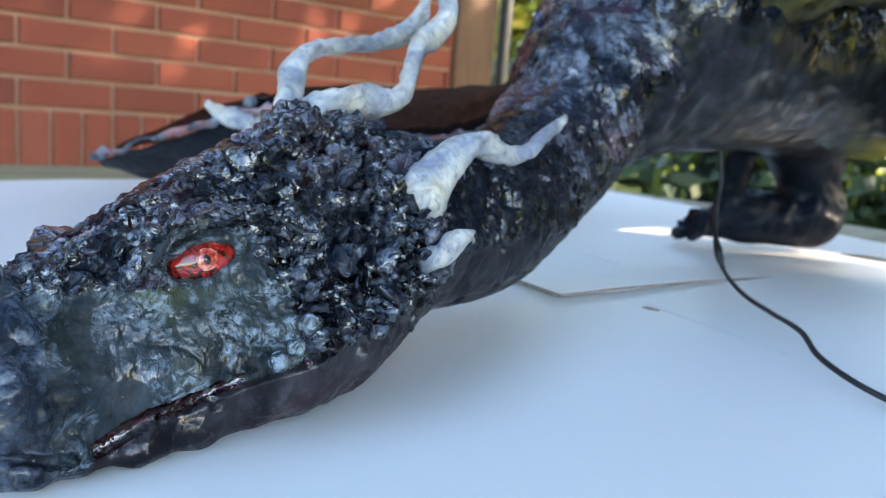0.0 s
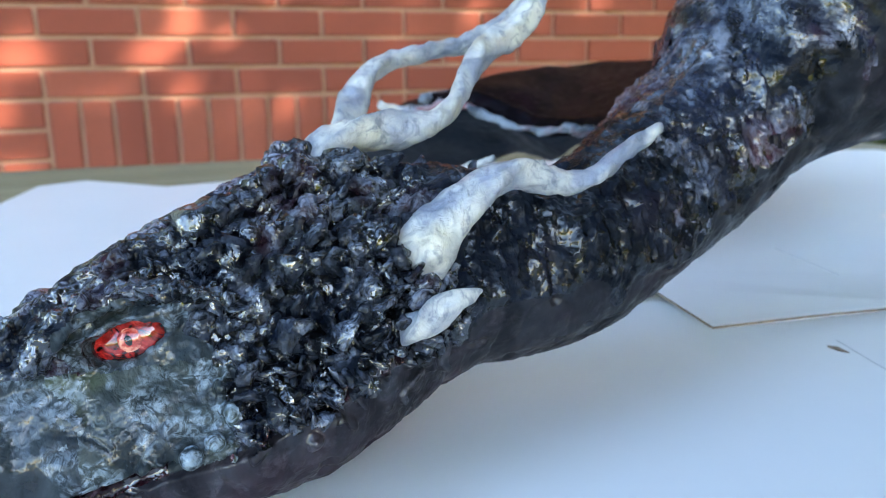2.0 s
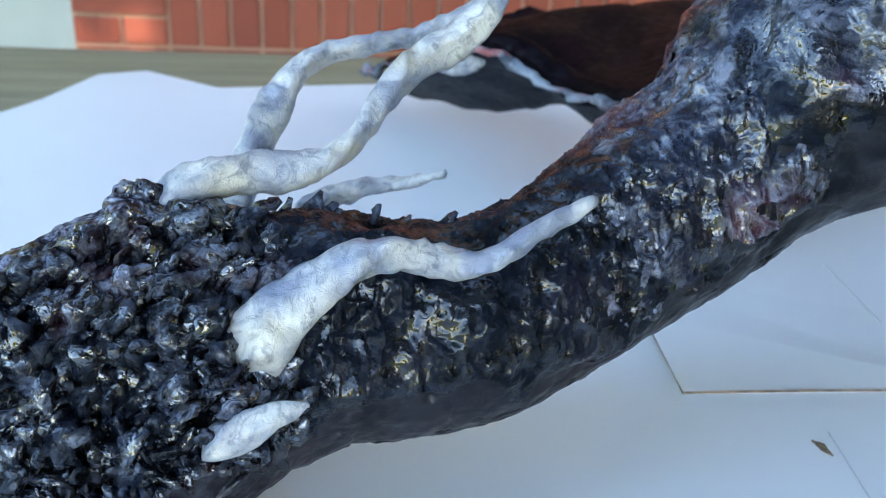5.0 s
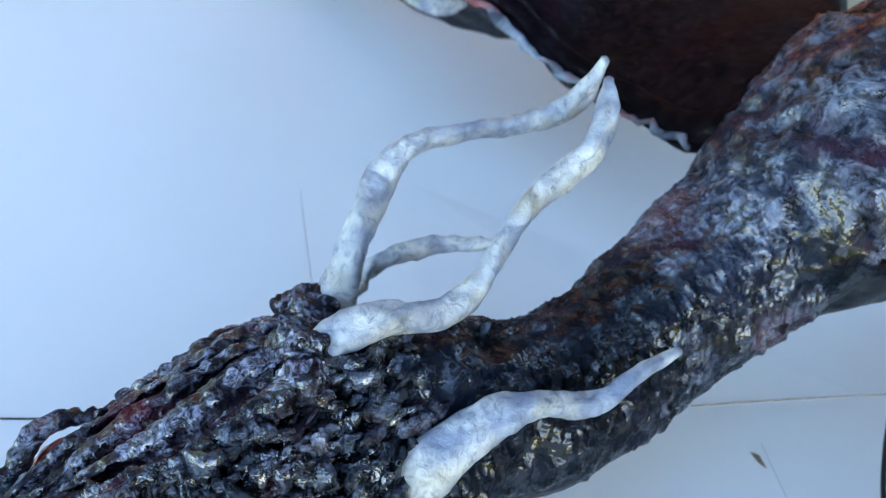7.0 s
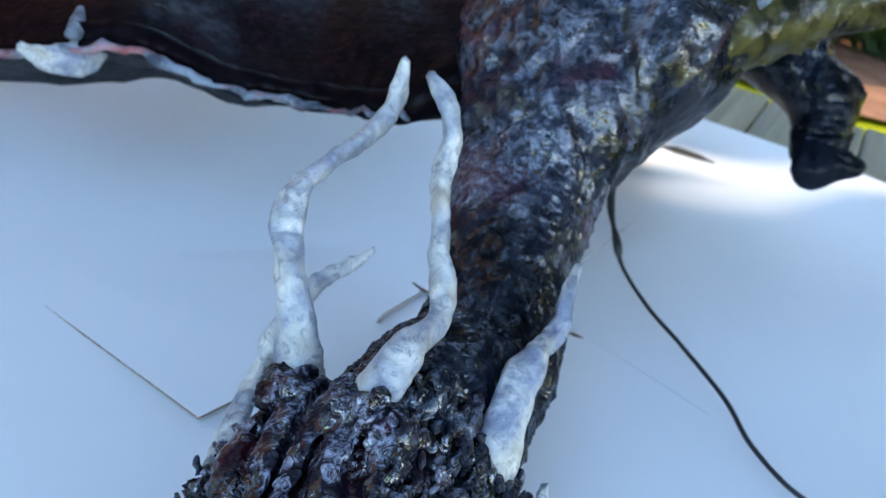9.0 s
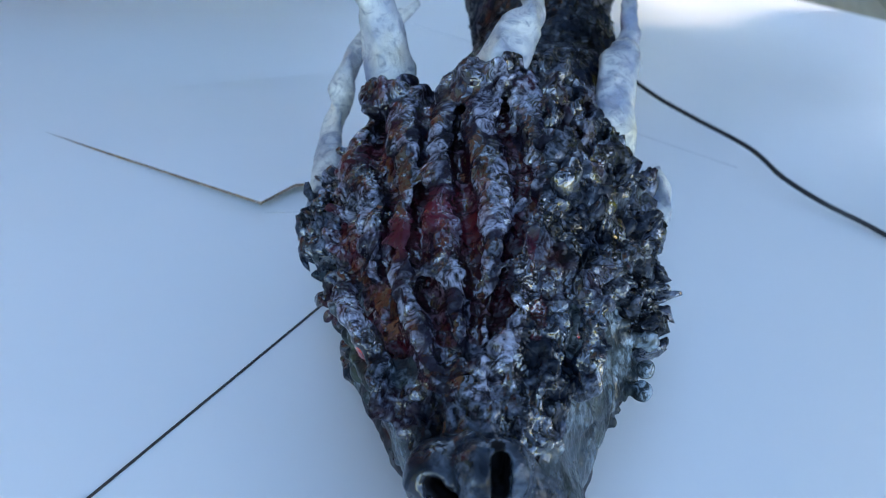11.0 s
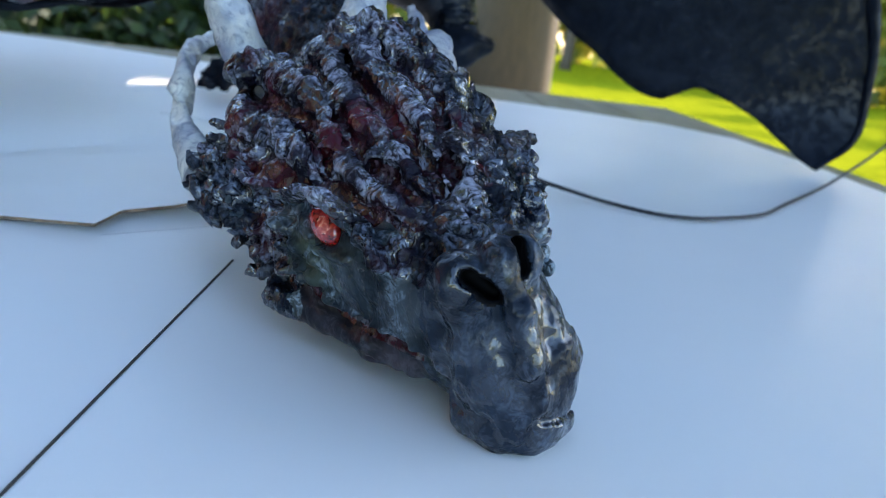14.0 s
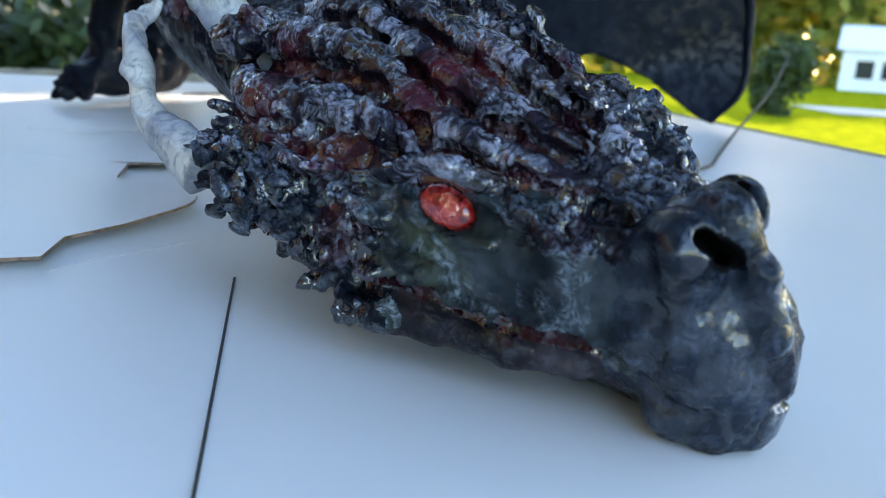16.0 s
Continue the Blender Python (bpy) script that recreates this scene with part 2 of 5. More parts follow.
BRICK = mat("red_brick", (0.35, 0.1, 0.06), 0.85)
n = Nodes(BRICK)
c = n.ramp(n.random(), [(0.0, (0.19, 0.043, 0.027)), (0.5, (0.25, 0.058, 0.034)), (1.0, (0.29, 0.076, 0.045))])
c = n.mix(n.math("MULTIPLY", n.ramp(n.noise(70, 5, 0.7), [(0.42, (0, 0, 0)), (0.7, (1, 1, 1))]), 0.35), c, (0.18, 0.05, 0.03))
n.colour(c)
n.bump(n.noise(160, 5, 0.7), 0.5, 0.003)
MORTAR = mat("grey_mortar", (0.36, 0.30, 0.25), 0.95)
n = Nodes(MORTAR)
n.colour(n.mix(n.noise(60, 5), (0.36, 0.21, 0.15), (0.48, 0.30, 0.22)))
n.bump(n.noise(400, 4), 0.5, 0.002)

CORD = mat("black_cord", (0.012, 0.012, 0.014), 0.5)
n = Nodes(CORD)
n.bump(n.noise(900, 2), 0.4, 0.0008)
POSTWOOD = mat("treated_post", (0.24, 0.16, 0.07), 0.7)
n = Nodes(POSTWOOD)
g = n.noise(12, 5, 0.6, 1.0, (6, 6, 0.4))
n.colour(n.ramp(g, [(0.3, (0.045, 0.030, 0.014)), (0.7, (0.105, 0.072, 0.034))]))
n.bump(g, 0.4, 0.004)

TRIM = mat("shaded_brown_trim", (0.12, 0.06, 0.035), 0.7)
n = Nodes(TRIM)
n.colour(n.ramp(n.noise(14, 5, 0.6, 1.0, (6, 6, 0.4)), [(0.3, (0.09, 0.040, 0.022)), (0.7, (0.17, 0.085, 0.050))]))


def plain(name, lo, hi, scale, rough=0.8, bump=0.4, dist=0.02):
    m = mat(name, hi, rough)
    k = Nodes(m)
    f = k.noise(scale, 6, 0.65)
    k.colour(k.ramp(f, [(0.35, lo), (0.65, hi)]))
    k.bump(f, bump, dist)
    k.b.inputs["Specular IOR Level"].default_value = 0.15
    return m


LAWN = plain("lawn", (0.13, 0.155, 0.005), (0.28, 0.29, 0.008), 3.0)
SOIL = plain("bare_earth", (0.12, 0.065, 0.040), (0.24, 0.13, 0.080), 5.0)
ROAD = plain("pale_drive", (0.42, 0.40, 0.37), (0.55, 0.53, 0.49), 4.0)
SLAB = plain("porch_slab", (0.20, 0.19, 0.17), (0.32, 0.30, 0.27), 6.0)
SIDING = plain("pale_siding", (0.36, 0.41, 0.38), (0.44, 0.48, 0.45), 3.0, 0.6, 0.1)
WHITEWALL = plain("white_house_wall", (0.70, 0.70, 0.70), (0.78, 0.78, 0.77), 2.0)
ROOFING = plain("grey_shingle", (0.10, 0.10, 0.10), (0.20, 0.19, 0.18), 6.0)
for m in (LAWN, SOIL, ROAD):
    m.node_tree.nodes["Principled BSDF"].inputs["Specular IOR Level"].default_value = 0.0
BARK = plain("bark", (0.05, 0.04, 0.03), (0.14, 0.11, 0.08), 14.0)
GLASS = mat("dark_window", (0.03, 0.035, 0.04), 0.08)
# leaf colours set darker, with the shrub bed's shade put into them
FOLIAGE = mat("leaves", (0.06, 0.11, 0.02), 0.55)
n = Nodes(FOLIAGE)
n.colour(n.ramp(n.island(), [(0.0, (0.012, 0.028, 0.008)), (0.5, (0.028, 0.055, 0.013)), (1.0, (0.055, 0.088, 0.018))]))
AUTUMN = mat("yellowing_leaves", (0.3, 0.26, 0.03), 0.55)
n = Nodes(AUTUMN)
n.colour(n.ramp(n.island(), [(0.0, (0.08, 0.12, 0.015)), (0.5, (0.22, 0.24, 0.025)), (1.0, (0.42, 0.34, 0.04))]))

# leaf colours raised far above the other leaves, putting sunlight into them
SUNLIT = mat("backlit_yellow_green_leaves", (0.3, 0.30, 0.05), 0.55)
n = Nodes(SUNLIT)
n.colour(n.ramp(n.island(), [(0.0, (0.12, 0.17, 0.03)), (0.5, (0.40, 0.42, 0.06)), (0.85, (0.62, 0.54, 0.09)), (1.0, (0.70, 0.46, 0.07))]))

for m in (FOLIAGE, AUTUMN, SUNLIT):
    # thin leaves let light through
    tree_ = m.node_tree
    leaf_in = tree_.nodes["Principled BSDF"].inputs["Base Color"].links[0].from_socket
    thin, both = tree_.nodes.new("ShaderNodeBsdfTranslucent"), tree_.nodes.new("ShaderNodeMixShader")
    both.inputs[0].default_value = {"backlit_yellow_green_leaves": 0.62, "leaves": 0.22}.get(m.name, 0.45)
    tree_.links.new(leaf_in, thin.inputs["Color"])
    tree_.links.new(tree_.nodes["Principled BSDF"].outputs[0], both.inputs[1])
    tree_.links.new(thin.outputs[0], both.inputs[2])
    tree_.links.new(both.outputs[0], tree_.nodes["Material Output"].inputs["Surface"])


# ---- building blocks ----
def obj(name, bm, material, smooth=False):
    me = bpy.data.meshes.new(name)
    bm.to_mesh(me)
    bm.free()
    for m in material if isinstance(material, (list, tuple)) else [material]:
        me.materials.append(m)
    if smooth:
        me.polygons.foreach_set("use_smooth", [True] * len(me.polygons))
    return new(name, me)


def part(name, bm, material, parent, label="", smooth=False):
    ob = obj(name, bm, material, smooth)
    ob.parent = parent
    return tagged(ob, label)


def box(bm, lo, hi, bevel=0.0):
    r = bmesh.ops.create_cube(bm, size=1.0)
    lo, hi = Vector(lo), Vector(hi)
    for v in r["verts"]:
        v.co = Vector([lo[k] + (v.co[k] + 0.5) * (hi[k] - lo[k]) for k in range(3)])
    if bevel:
        bmesh.ops.bevel(bm, geom=list({e for v in r["verts"] for e in v.link_edges}), offset=bevel, segments=2, affect="EDGES", profile=0.6)
    return bm


def boxed(lo, hi, bevel=0.0):
    return box(bmesh.new(), lo, hi, bevel)


def sheet(bm, outline, z0, z1):
    """A flat plate with that outline."""
    low = [bm.verts.new((x, y, z0)) for x, y in outline]
    top = [bm.verts.new((x, y, z1)) for x, y in outline]
    bm.faces.new(low[::-1])
    bm.faces.new(top)
    k = len(outline)
    for i in range(k):
        f = bm.faces.new((low[i], low[(i + 1) % k], top[(i + 1) % k], top[i]))
        f.material_index = 1
    return bm


def spline(points, n):
    """Catmull-Rom through the points, n samples; works on any number of columns."""
    p = np.array(points, float)
    p = np.vstack([2 * p[0] - p[1], p, 2 * p[-1] - p[-2]])
    out = []
    for u in np.linspace(0, len(p) - 3 - 1e-6, n):
        i = int(u)
        t = u - i
        a, b, c, d = p[i], p[i + 1], p[i + 2], p[i + 3]
        out.append(0.5 * (2 * b + (c - a) * t + (2 * a - 5 * b + 4 * c - d) * t**2 + (3 * b - a - 3 * c + d) * t**3))
    return np.array(out)


def sweep(path, radii, sides=10, flat=1.0, twist=0.0, jitter=0.0, rng=None, bumpy=0.0):
    """A tube along path: arrays of vertices and quads, ends closed."""
    path = np.array(path, float)
    n = len(path)
    tan = np.gradient(path, axis=0)
    tan /= np.linalg.norm(tan, axis=1)[:, None]
    up = np.array([0.0, 0.0, 1.0]) if abs(tan[0, 2]) < 0.9 else np.array([0.0, 1.0, 0.0])
    verts, faces = [], []
    side = np.cross(tan[0], up)
    rng = rng or np.random.default_rng(3)
    lump = rng.normal(0, 1, (n, sides))
    for i in range(n):
        side = side - tan[i] * (side @ tan[i])
        side /= np.linalg.norm(side)
        top = np.cross(side, tan[i])
        for k in range(sides):
            a = 2 * math.pi * k / sides + twist * i / n
            r = radii[i] * (1 + jitter * lump[i, k] + bumpy * math.sin(3 * a + 0.12 * i))
            verts.append(path[i] + r * (math.cos(a) * side + flat * math.sin(a) * top))
    for i in range(n - 1):
        for k in range(sides):
            k2 = (k + 1) % sides
            faces.append((i * sides + k, i * sides + k2, (i + 1) * sides + k2, (i + 1) * sides + k))
    verts.append(path[0] - tan[0] * radii[0] * 0.5)
    verts.append(path[-1] + tan[-1] * radii[-1] * 0.6)
    for k in range(sides):
        k2 = (k + 1) % sides
        faces.append((n * sides, k2, k))
        faces.append((n * sides + 1, (n - 1) * sides + k, (n - 1) * sides + k2))
    return np.array(verts), faces


def tube_bm(path, radii, sides=10):
    v, f = sweep(path, radii, sides)
    bm = bmesh.new()
    vs = [bm.verts.new(p) for p in v]
    for q in f:
        bm.faces.new([vs[i] for i in q])
    return bm


# ---- table, cardboard, porch ----
GROUND = -0.78


def build_table():
    table = tagged(new("wooden_table"), "weathered olive-brown plank table under white cardboard", "table")
    y = -0.345
    rng = random.Random(5)
    while y < 0.64:
        w = 0.089
        x0, x1 = -0.40 + rng.uniform(-0.006, 0.006), 0.745 + rng.uniform(-0.008, 0.008)
        part("plank", boxed((x0, y, -0.040), (x1, y + w, -0.0035), 0.003), WOOD, table)
        y += w + 0.0015
    for x in (-0.30, 0.62):
        part("cross_beam", boxed((x, -0.33, -0.11), (x + 0.06, 0.62, -0.0405)), WOOD, table)
        for yy in (-0.31, 0.54):
            part("leg", boxed((x, yy, GROUND), (x + 0.06, yy + 0.06, -0.1105)), WOOD, table)
    return table


build_table()


def card(name, outline, z, label, thick=0.002, tilt=None):
    bm = sheet(bmesh.new(), [(x * K, y * K) for x, y in outline], z, z + thick)
    if tilt:
        # the far side of the flap sinks until it merges with the sheet below
        for v in bm.verts:
            v.co.z -= max(0.0, v.co.y / K - tilt[0]) * tilt[1] + max(0.0, v.co.x / K - tilt[2]) * tilt[3]
            v.co.z += 0.0022 * math.exp(-((v.co.x / K - 0.165) ** 2 + (v.co.y / K - 0.105) ** 2) / 0.0022)
    return tagged(obj(name, bm, [CARD, KRAFT]), label, "cardboard", "flattened white box")


# bottom sheet: reaches the table's front and the yard side
card("cardboard_sheet", [(-0.58, -0.50), (0.30, -0.48), (0.43, -0.478), (0.60, -0.482), (0.75, -0.472), (0.83, -0.40), (0.87, -0.30), (0.89, -0.20), (0.91, -0.12), (0.91, 0.07), (0.97, 0.31), (1.04, 0.50), (1.06, 0.70), (0.80, 0.80), (0.17, 0.775), (-0.005, 0.735), (-0.10, 0.83), (-0.15, 0.80), (-0.175, 0.66), (-0.195, 0.60), (-0.58, 0.50)],
     -0.0022, "large flattened white cardboard sheet covering the planks")
# upper flap with its cut notch, its near edge stands a little off the sheet
flap = [(0.079, 0.154), (0.104, 0.149), (0.119, 0.128)] + [tuple(p) for p in spline([(0.119, 0.128), (0.146, 0.102), (0.172, 0.100), (0.196, 0.114), (0.212, 0.134)], 14)[1:]] + [(0.222, 0.136), (0.264, 0.132), (0.270, 0.144), (0.258, 0.069), (0.317, 0.066), (0.408, 0.062), (0.52, 0.055), (0.75, 0.20), (0.60, 0.42), (0.106, 0.40)]
card("cardboard_flap", flap, 0.0024, "white cardboard box flap with a cut notch and curved edge", 0.0009, (0.16, 0.026, 0.36, 0.022))


def strip(a, b, w, z, h=0.0004):
    a, b = Vector((a[0] * K, a[1] * K, 0)), Vector((b[0] * K, b[1] * K, 0))
    s = (b - a).normalized().cross(Vector((0, 0, 1))) * w / 2
    return sheet(bmesh.new(), [(p.x, p.y) for p in (a + s, b + s, b - s, a - s)], z, z + h)


SLIT = mat("dark_slit", (0.05, 0.045, 0.04), 0.9)
tagged(obj("cut_line", strip((-0.30, 0.140), (0.060, 0.090), 0.0005, -0.0001, 0.0003), [SLIT, SLIT]), "dark knife-cut slit across the white cardboard", "slit")
tagged(obj("crease_line", strip((0.313, 0.041), (0.286, -0.068), 0.0003, -0.0001, 0.0002), [CREASE, CREASE]), "thin scored crease in the white cardboard", "crease")
tagged(obj("crease_line", strip((0.419, 0.205), (0.402, 0.128), 0.0007, 0.0022, 0.0003), [CREASE, CREASE]), "pale scored crease in the cardboard flap", "crease")
tagged(obj("crease_line", strip((0.079, 0.152), (0.115, 0.098), 0.0003, -0.0001, 0.0002), [CREASE, CREASE]), "thin scored crease in the white cardboard", "crease")
bm = sheet(bmesh.new(), [(x * K, y * K) for x, y in ((0.3015, 0.036), (0.3055, 0.033), (0.3045, 0.025), (0.3020, 0.029))], -0.0001, 0.0003)
tagged(obj("torn_spot", bm, [KRAFT, KRAFT]), "small brown tear in the white cardboard", "tear")
bm = sheet(bmesh.new(), [(x * K, y * K) for x, y in ((0.745, 0.092), (0.762, 0.076), (0.763, 0.050), (0.752, 0.030), (0.744, 0.050), (0.740, 0.074))], -0.0001, 0.0004)
tagged(obj("hand_hole", bm, [SLIT, SLIT]), "dark slot cut in the cardboard", "hole")

# cord along the table, rising to the chest at one end
cord = [(0.425, 0.070, 0.115), (0.432, 0.066, 0.080), (0.418, 0.060, 0.052), (0.396, 0.041, 0.032), (0.388, 0.029, 0.018), (0.360, -0.001, 0.0115), (0.333, -0.033, 0.0100), (0.289, -0.071, 0.0135), (0.264, -0.092, 0.0095),
        (0.247, -0.116, 0.0065), (0.242, -0.138, 0.003), (0.222, -0.164, 0.003), (0.220, -0.190, 0.003), (0.230, -0.216, 0.003), (0.255, -0.258, 0.003), (0.300, -0.300, 0.003), (0.42, -0.412, 0.006), (0.50, -0.515, 0.040), (0.53, -0.56, 0.080)]
cp = spline(cord, 150) * K
cr = np.full(150, 0.0015)
cr[12:32] = 0.0015 + 0.0018 * np.abs(np.sin(np.linspace(0, 6.5, 20)))
tagged(obj("cord", tube_bm(cp, cr * K, 8), CORD, True), "thin black cord lying loosely across the cardboard", "cord")

# ---- dragon sculpture ----
HEAD_F = np.array((-0.97222, -0.23405, 0.0))
HEAD_L = np.array((0.23405, -0.97222, 0.0))
HEAD_O = np.array((-0.035, 0.025, 0.0))


def to_world(p):
    """From the head's own a (ahead), s (aside), z to the world."""
    p = np.asarray(p, float)
    return HEAD_O + p[..., :1] * HEAD_F + p[..., 1:2] * HEAD_L + p[..., 2:] * np.array((0, 0, 1.0))


def to_head(p):
    o = np.asarray(p, float) - HEAD_O
    return np.stack([o @ HEAD_F, o @ HEAD_L, o[..., 2]], -1)


class Clay:
    """A distance field on a grid, shaped by adding and carving soft primitives."""

    def __init__(self, lo, hi, h):
        self.lo, self.h = np.array(lo, float), h
        self.n = np.ceil((np.array(hi) - lo) / h).astype(int) + 1
        self.d = np.full(self.n, 0.05, np.float32)

    def _block(self, lo, hi):
        a = np.clip(np.floor((np.array(lo) - self.lo) / self.h).astype(int), 0, self.n - 1)
        b = np.clip(np.ceil((np.array(hi) - self.lo) / self.h).astype(int) + 1, 1, self.n)
        ax = [self.lo[k] + self.h * np.arange(a[k], b[k]) for k in range(3)]
        return tuple(slice(a[k], b[k]) for k in range(3)), np.meshgrid(*ax, indexing="ij", sparse=True)

    def _blend(self, sl, e, k, carve):
        d = self.d[sl]
        if carve:
            d, e = -d, e
        hh = np.clip(0.5 + 0.5 * (d - e) / k, 0, 1)
        out = d * (1 - hh) + e * hh - k * hh * (1 - hh)
        self.d[sl] = -out if carve else out

    def ball(self, c, r, k=0.006, carve=False, tilt=0.0, yaw=0.0):
        c, r = np.array(c, float), np.array(r if np.ndim(r) else (r, r, r), float)
        m = r.max() + k + 0.004
        sl, (x, y, z) = self._block(c - m, c + m)
        x, y, z = x - c[0], y - c[1], z - c[2]
        if tilt:
            x, z = x * math.cos(tilt) + z * math.sin(tilt), z * math.cos(tilt) - x * math.sin(tilt)
        if yaw:
            x, y = x * math.cos(yaw) + y * math.sin(yaw), y * math.cos(yaw) - x * math.sin(yaw)
        k0 = np.sqrt((x / r[0]) ** 2 + (y / r[1]) ** 2 + (z / r[2]) ** 2)
        k1 = np.sqrt((x / r[0] ** 2) ** 2 + (y / r[1] ** 2) ** 2 + (z / r[2] ** 2) ** 2) + 1e-6
        self._blend(sl, k0 * (k0 - 1) / k1, k, carve)

    def limb(self, a, b, ra, rb, k=0.006, carve=False):
        a, b = np.array(a, float), np.array(b, float)
        m = max(ra, rb) + k + 0.004
        sl, (x, y, z) = self._block(np.minimum(a, b) - m, np.maximum(a, b) + m)
        v = b - a
        t = np.clip(((x - a[0]) * v[0] + (y - a[1]) * v[1] + (z - a[2]) * v[2]) / (v @ v), 0, 1)
        e = np.sqrt((x - a[0] - t * v[0]) ** 2 + (y - a[1] - t * v[1]) ** 2 + (z - a[2] - t * v[2]) ** 2) - (ra + (rb - ra) * t)
        self._blend(sl, e, k, carve)

    def chain(self, pts, radii, k=0.006, carve=False):
        for i in range(len(pts) - 1):
            self.limb(pts[i], pts[i + 1], radii[i], radii[i + 1], k, carve)

    def loft(self, outline):
        """outline(x) gives the closed section at x as points (y, z) and its middle."""
        y = self.lo[1] + self.h * np.arange(self.n[1])
        z = self.lo[2] + self.h * np.arange(self.n[2])
        for i in range(self.n[0]):
            sec = outline(self.lo[0] + self.h * i)
            if sec is None:
                continue
            pts, mid, over = sec
            q = pts - mid
            th, r = np.arctan2(q[:, 1], q[:, 0]), np.hypot(q[:, 0], q[:, 1])
            o = np.argsort(th)
            yy, zz = np.meshgrid(y - mid[0], z - mid[1], indexing="ij")
            e = (np.hypot(yy, zz) - np.interp(np.arctan2(zz, yy), th[o], r[o], period=2 * math.pi)) * 0.8 + over
            self.d[i] = np.minimum(self.d[i], e)

    def mesh(self):
        """Surface nets: vertices and quads of the zero level."""
        d, n = self.d, self.n
        s = d < 0
        c = np.zeros(n - 1, np.int8)
        for i in (0, 1):
            for j in (0, 1):
                for k in (0, 1):
                    c += s[i : n[0] - 1 + i, j : n[1] - 1 + j, k : n[2] - 1 + k]
        ix = np.argwhere((c > 0) & (c < 8))
        val = np.stack([d[ix[:, 0] + i, ix[:, 1] + j, ix[:, 2] + k] for i in (0, 1) for j in (0, 1) for k in (0, 1)], 1)
        corner = np.array([(i, j, k) for i in (0, 1) for j in (0, 1) for k in (0, 1)], float)
        acc, cnt = np.zeros((len(ix), 3)), np.zeros(len(ix))
        for p in range(8):
            for q in range(p + 1, 8):
                if np.abs(corner[p] - corner[q]).sum() != 1:
                    continue
                cross = (val[:, p] < 0) != (val[:, q] < 0)
                t = val[cross, p] / (val[cross, p] - val[cross, q])
                acc[cross] += corner[p] + t[:, None] * (corner[q] - corner[p])
                cnt[cross] += 1
        verts = self.lo + self.h * (ix + acc / cnt[:, None])
        index = np.full(n - 1, -1, np.int64)
        index[tuple(ix.T)] = np.arange(len(ix))
        quads = []
        for ax in range(3):
            u, w = (ax + 1) % 3, (ax + 2) % 3
            lo, hi = [slice(None)] * 3, [slice(None)] * 3
            lo[ax], hi[ax] = slice(0, n[ax] - 1), slice(1, n[ax])
            e = np.argwhere(s[tuple(lo)] != s[tuple(hi)])
            e = e[(e[:, u] > 0) & (e[:, w] > 0) & (e[:, u] < n[u] - 1) & (e[:, w] < n[w] - 1)]
            out = s[tuple(e.T)]
            q = []
            for du, dw in ((1, 1), (0, 1), (0, 0), (1, 0)):
                g = e.copy()
                g[:, u] -= du
                g[:, w] -= dw
                q.append(index[tuple(g.T)])
            q = np.stack(q, 1)
            q[~out] = q[~out][:, ::-1]
            quads.append(q)
        quads = np.vstack(quads)
        return verts, quads[(quads >= 0).all(1)]


def normals(v, q):
    nn = np.cross(v[q[:, 2]] - v[q[:, 0]], v[q[:, 3]] - v[q[:, 1]])
    out = np.zeros_like(v)
    for k in range(4):
        np.add.at(out, q[:, k], nn)
    return out / (np.linalg.norm(out, axis=1)[:, None] + 1e-12)


def lattice_noise(p, scale, seed):
    """Smooth value noise in -1..1 at the points p."""
    rng = np.random.default_rng(seed)
    g = rng.uniform(-1, 1, (32, 32, 32))
    x = p * scale + 100.3
    i = np.floor(x).astype(int)
    f = x - i
    f = f * f * (3 - 2 * f)
    out = 0
    for a in (0, 1):
        for b in (0, 1):
            for c in (0, 1):
                w = (f[:, 0] if a else 1 - f[:, 0]) * (f[:, 1] if b else 1 - f[:, 1]) * (f[:, 2] if c else 1 - f[:, 2])
                out = out + w * g[(i[:, 0] + a) % 32, (i[:, 1] + b) % 32, (i[:, 2] + c) % 32]
    return out


class Heap:
    """Gathers pieces into one mesh with several materials."""

    def __init__(self):
        self.v, self.f, self.m, self.s, self.count = [], [], [], [], 0
        self.slots = []

    def slot(self, material):
        if material not in self.slots:
            self.slots.append(material)
        return self.slots.index(material)

    def add(self, verts, faces, material, smooth=True):
        """material: one, or a list with one per face."""
        self.v.append(np.asarray(verts, float))
        faces = [tuple(int(i) + self.count for i in q) for q in faces]
        self.f += faces
        self.m += [self.slot(m) for m in material] if isinstance(material, list) else [self.slot(material)] * len(faces)
        self.s += [smooth] * len(faces)
        self.count += len(verts)

    def build(self, name):
        me = bpy.data.meshes.new(name)
        me.from_pydata((np.vstack(self.v) * K).tolist(), [], self.f)
        for m in self.slots:
            me.materials.append(m)
        me.polygons.foreach_set("material_index", self.m)
        me.polygons.foreach_set("use_smooth", self.s)
        me.update()
        return new(name, me)


def spaced(points, weight, gap):
    """Indices of points picked at random, no two nearer than gap (a number or one per point)."""
    order = rng.permutation(np.nonzero(weight > rng.random(len(points)))[0])
    cells, out = {}, []
    for i in order:
        g = gap[i] if np.ndim(gap) else gap
        key = tuple(np.floor(points[i] / 0.008).astype(int))
        near = [j for dx in (-1, 0, 1) for dy in (-1, 0, 1) for dz in (-1, 0, 1) for j in cells.get((key[0] + dx, key[1] + dy, key[2] + dz), ())]
        if all(np.sum((points[i] - points[j]) ** 2) > g * g for j in near):
            cells.setdefault(key, []).append(i)
            out.append(i)
    return out


heap = Heap()
rng = np.random.default_rng(11)

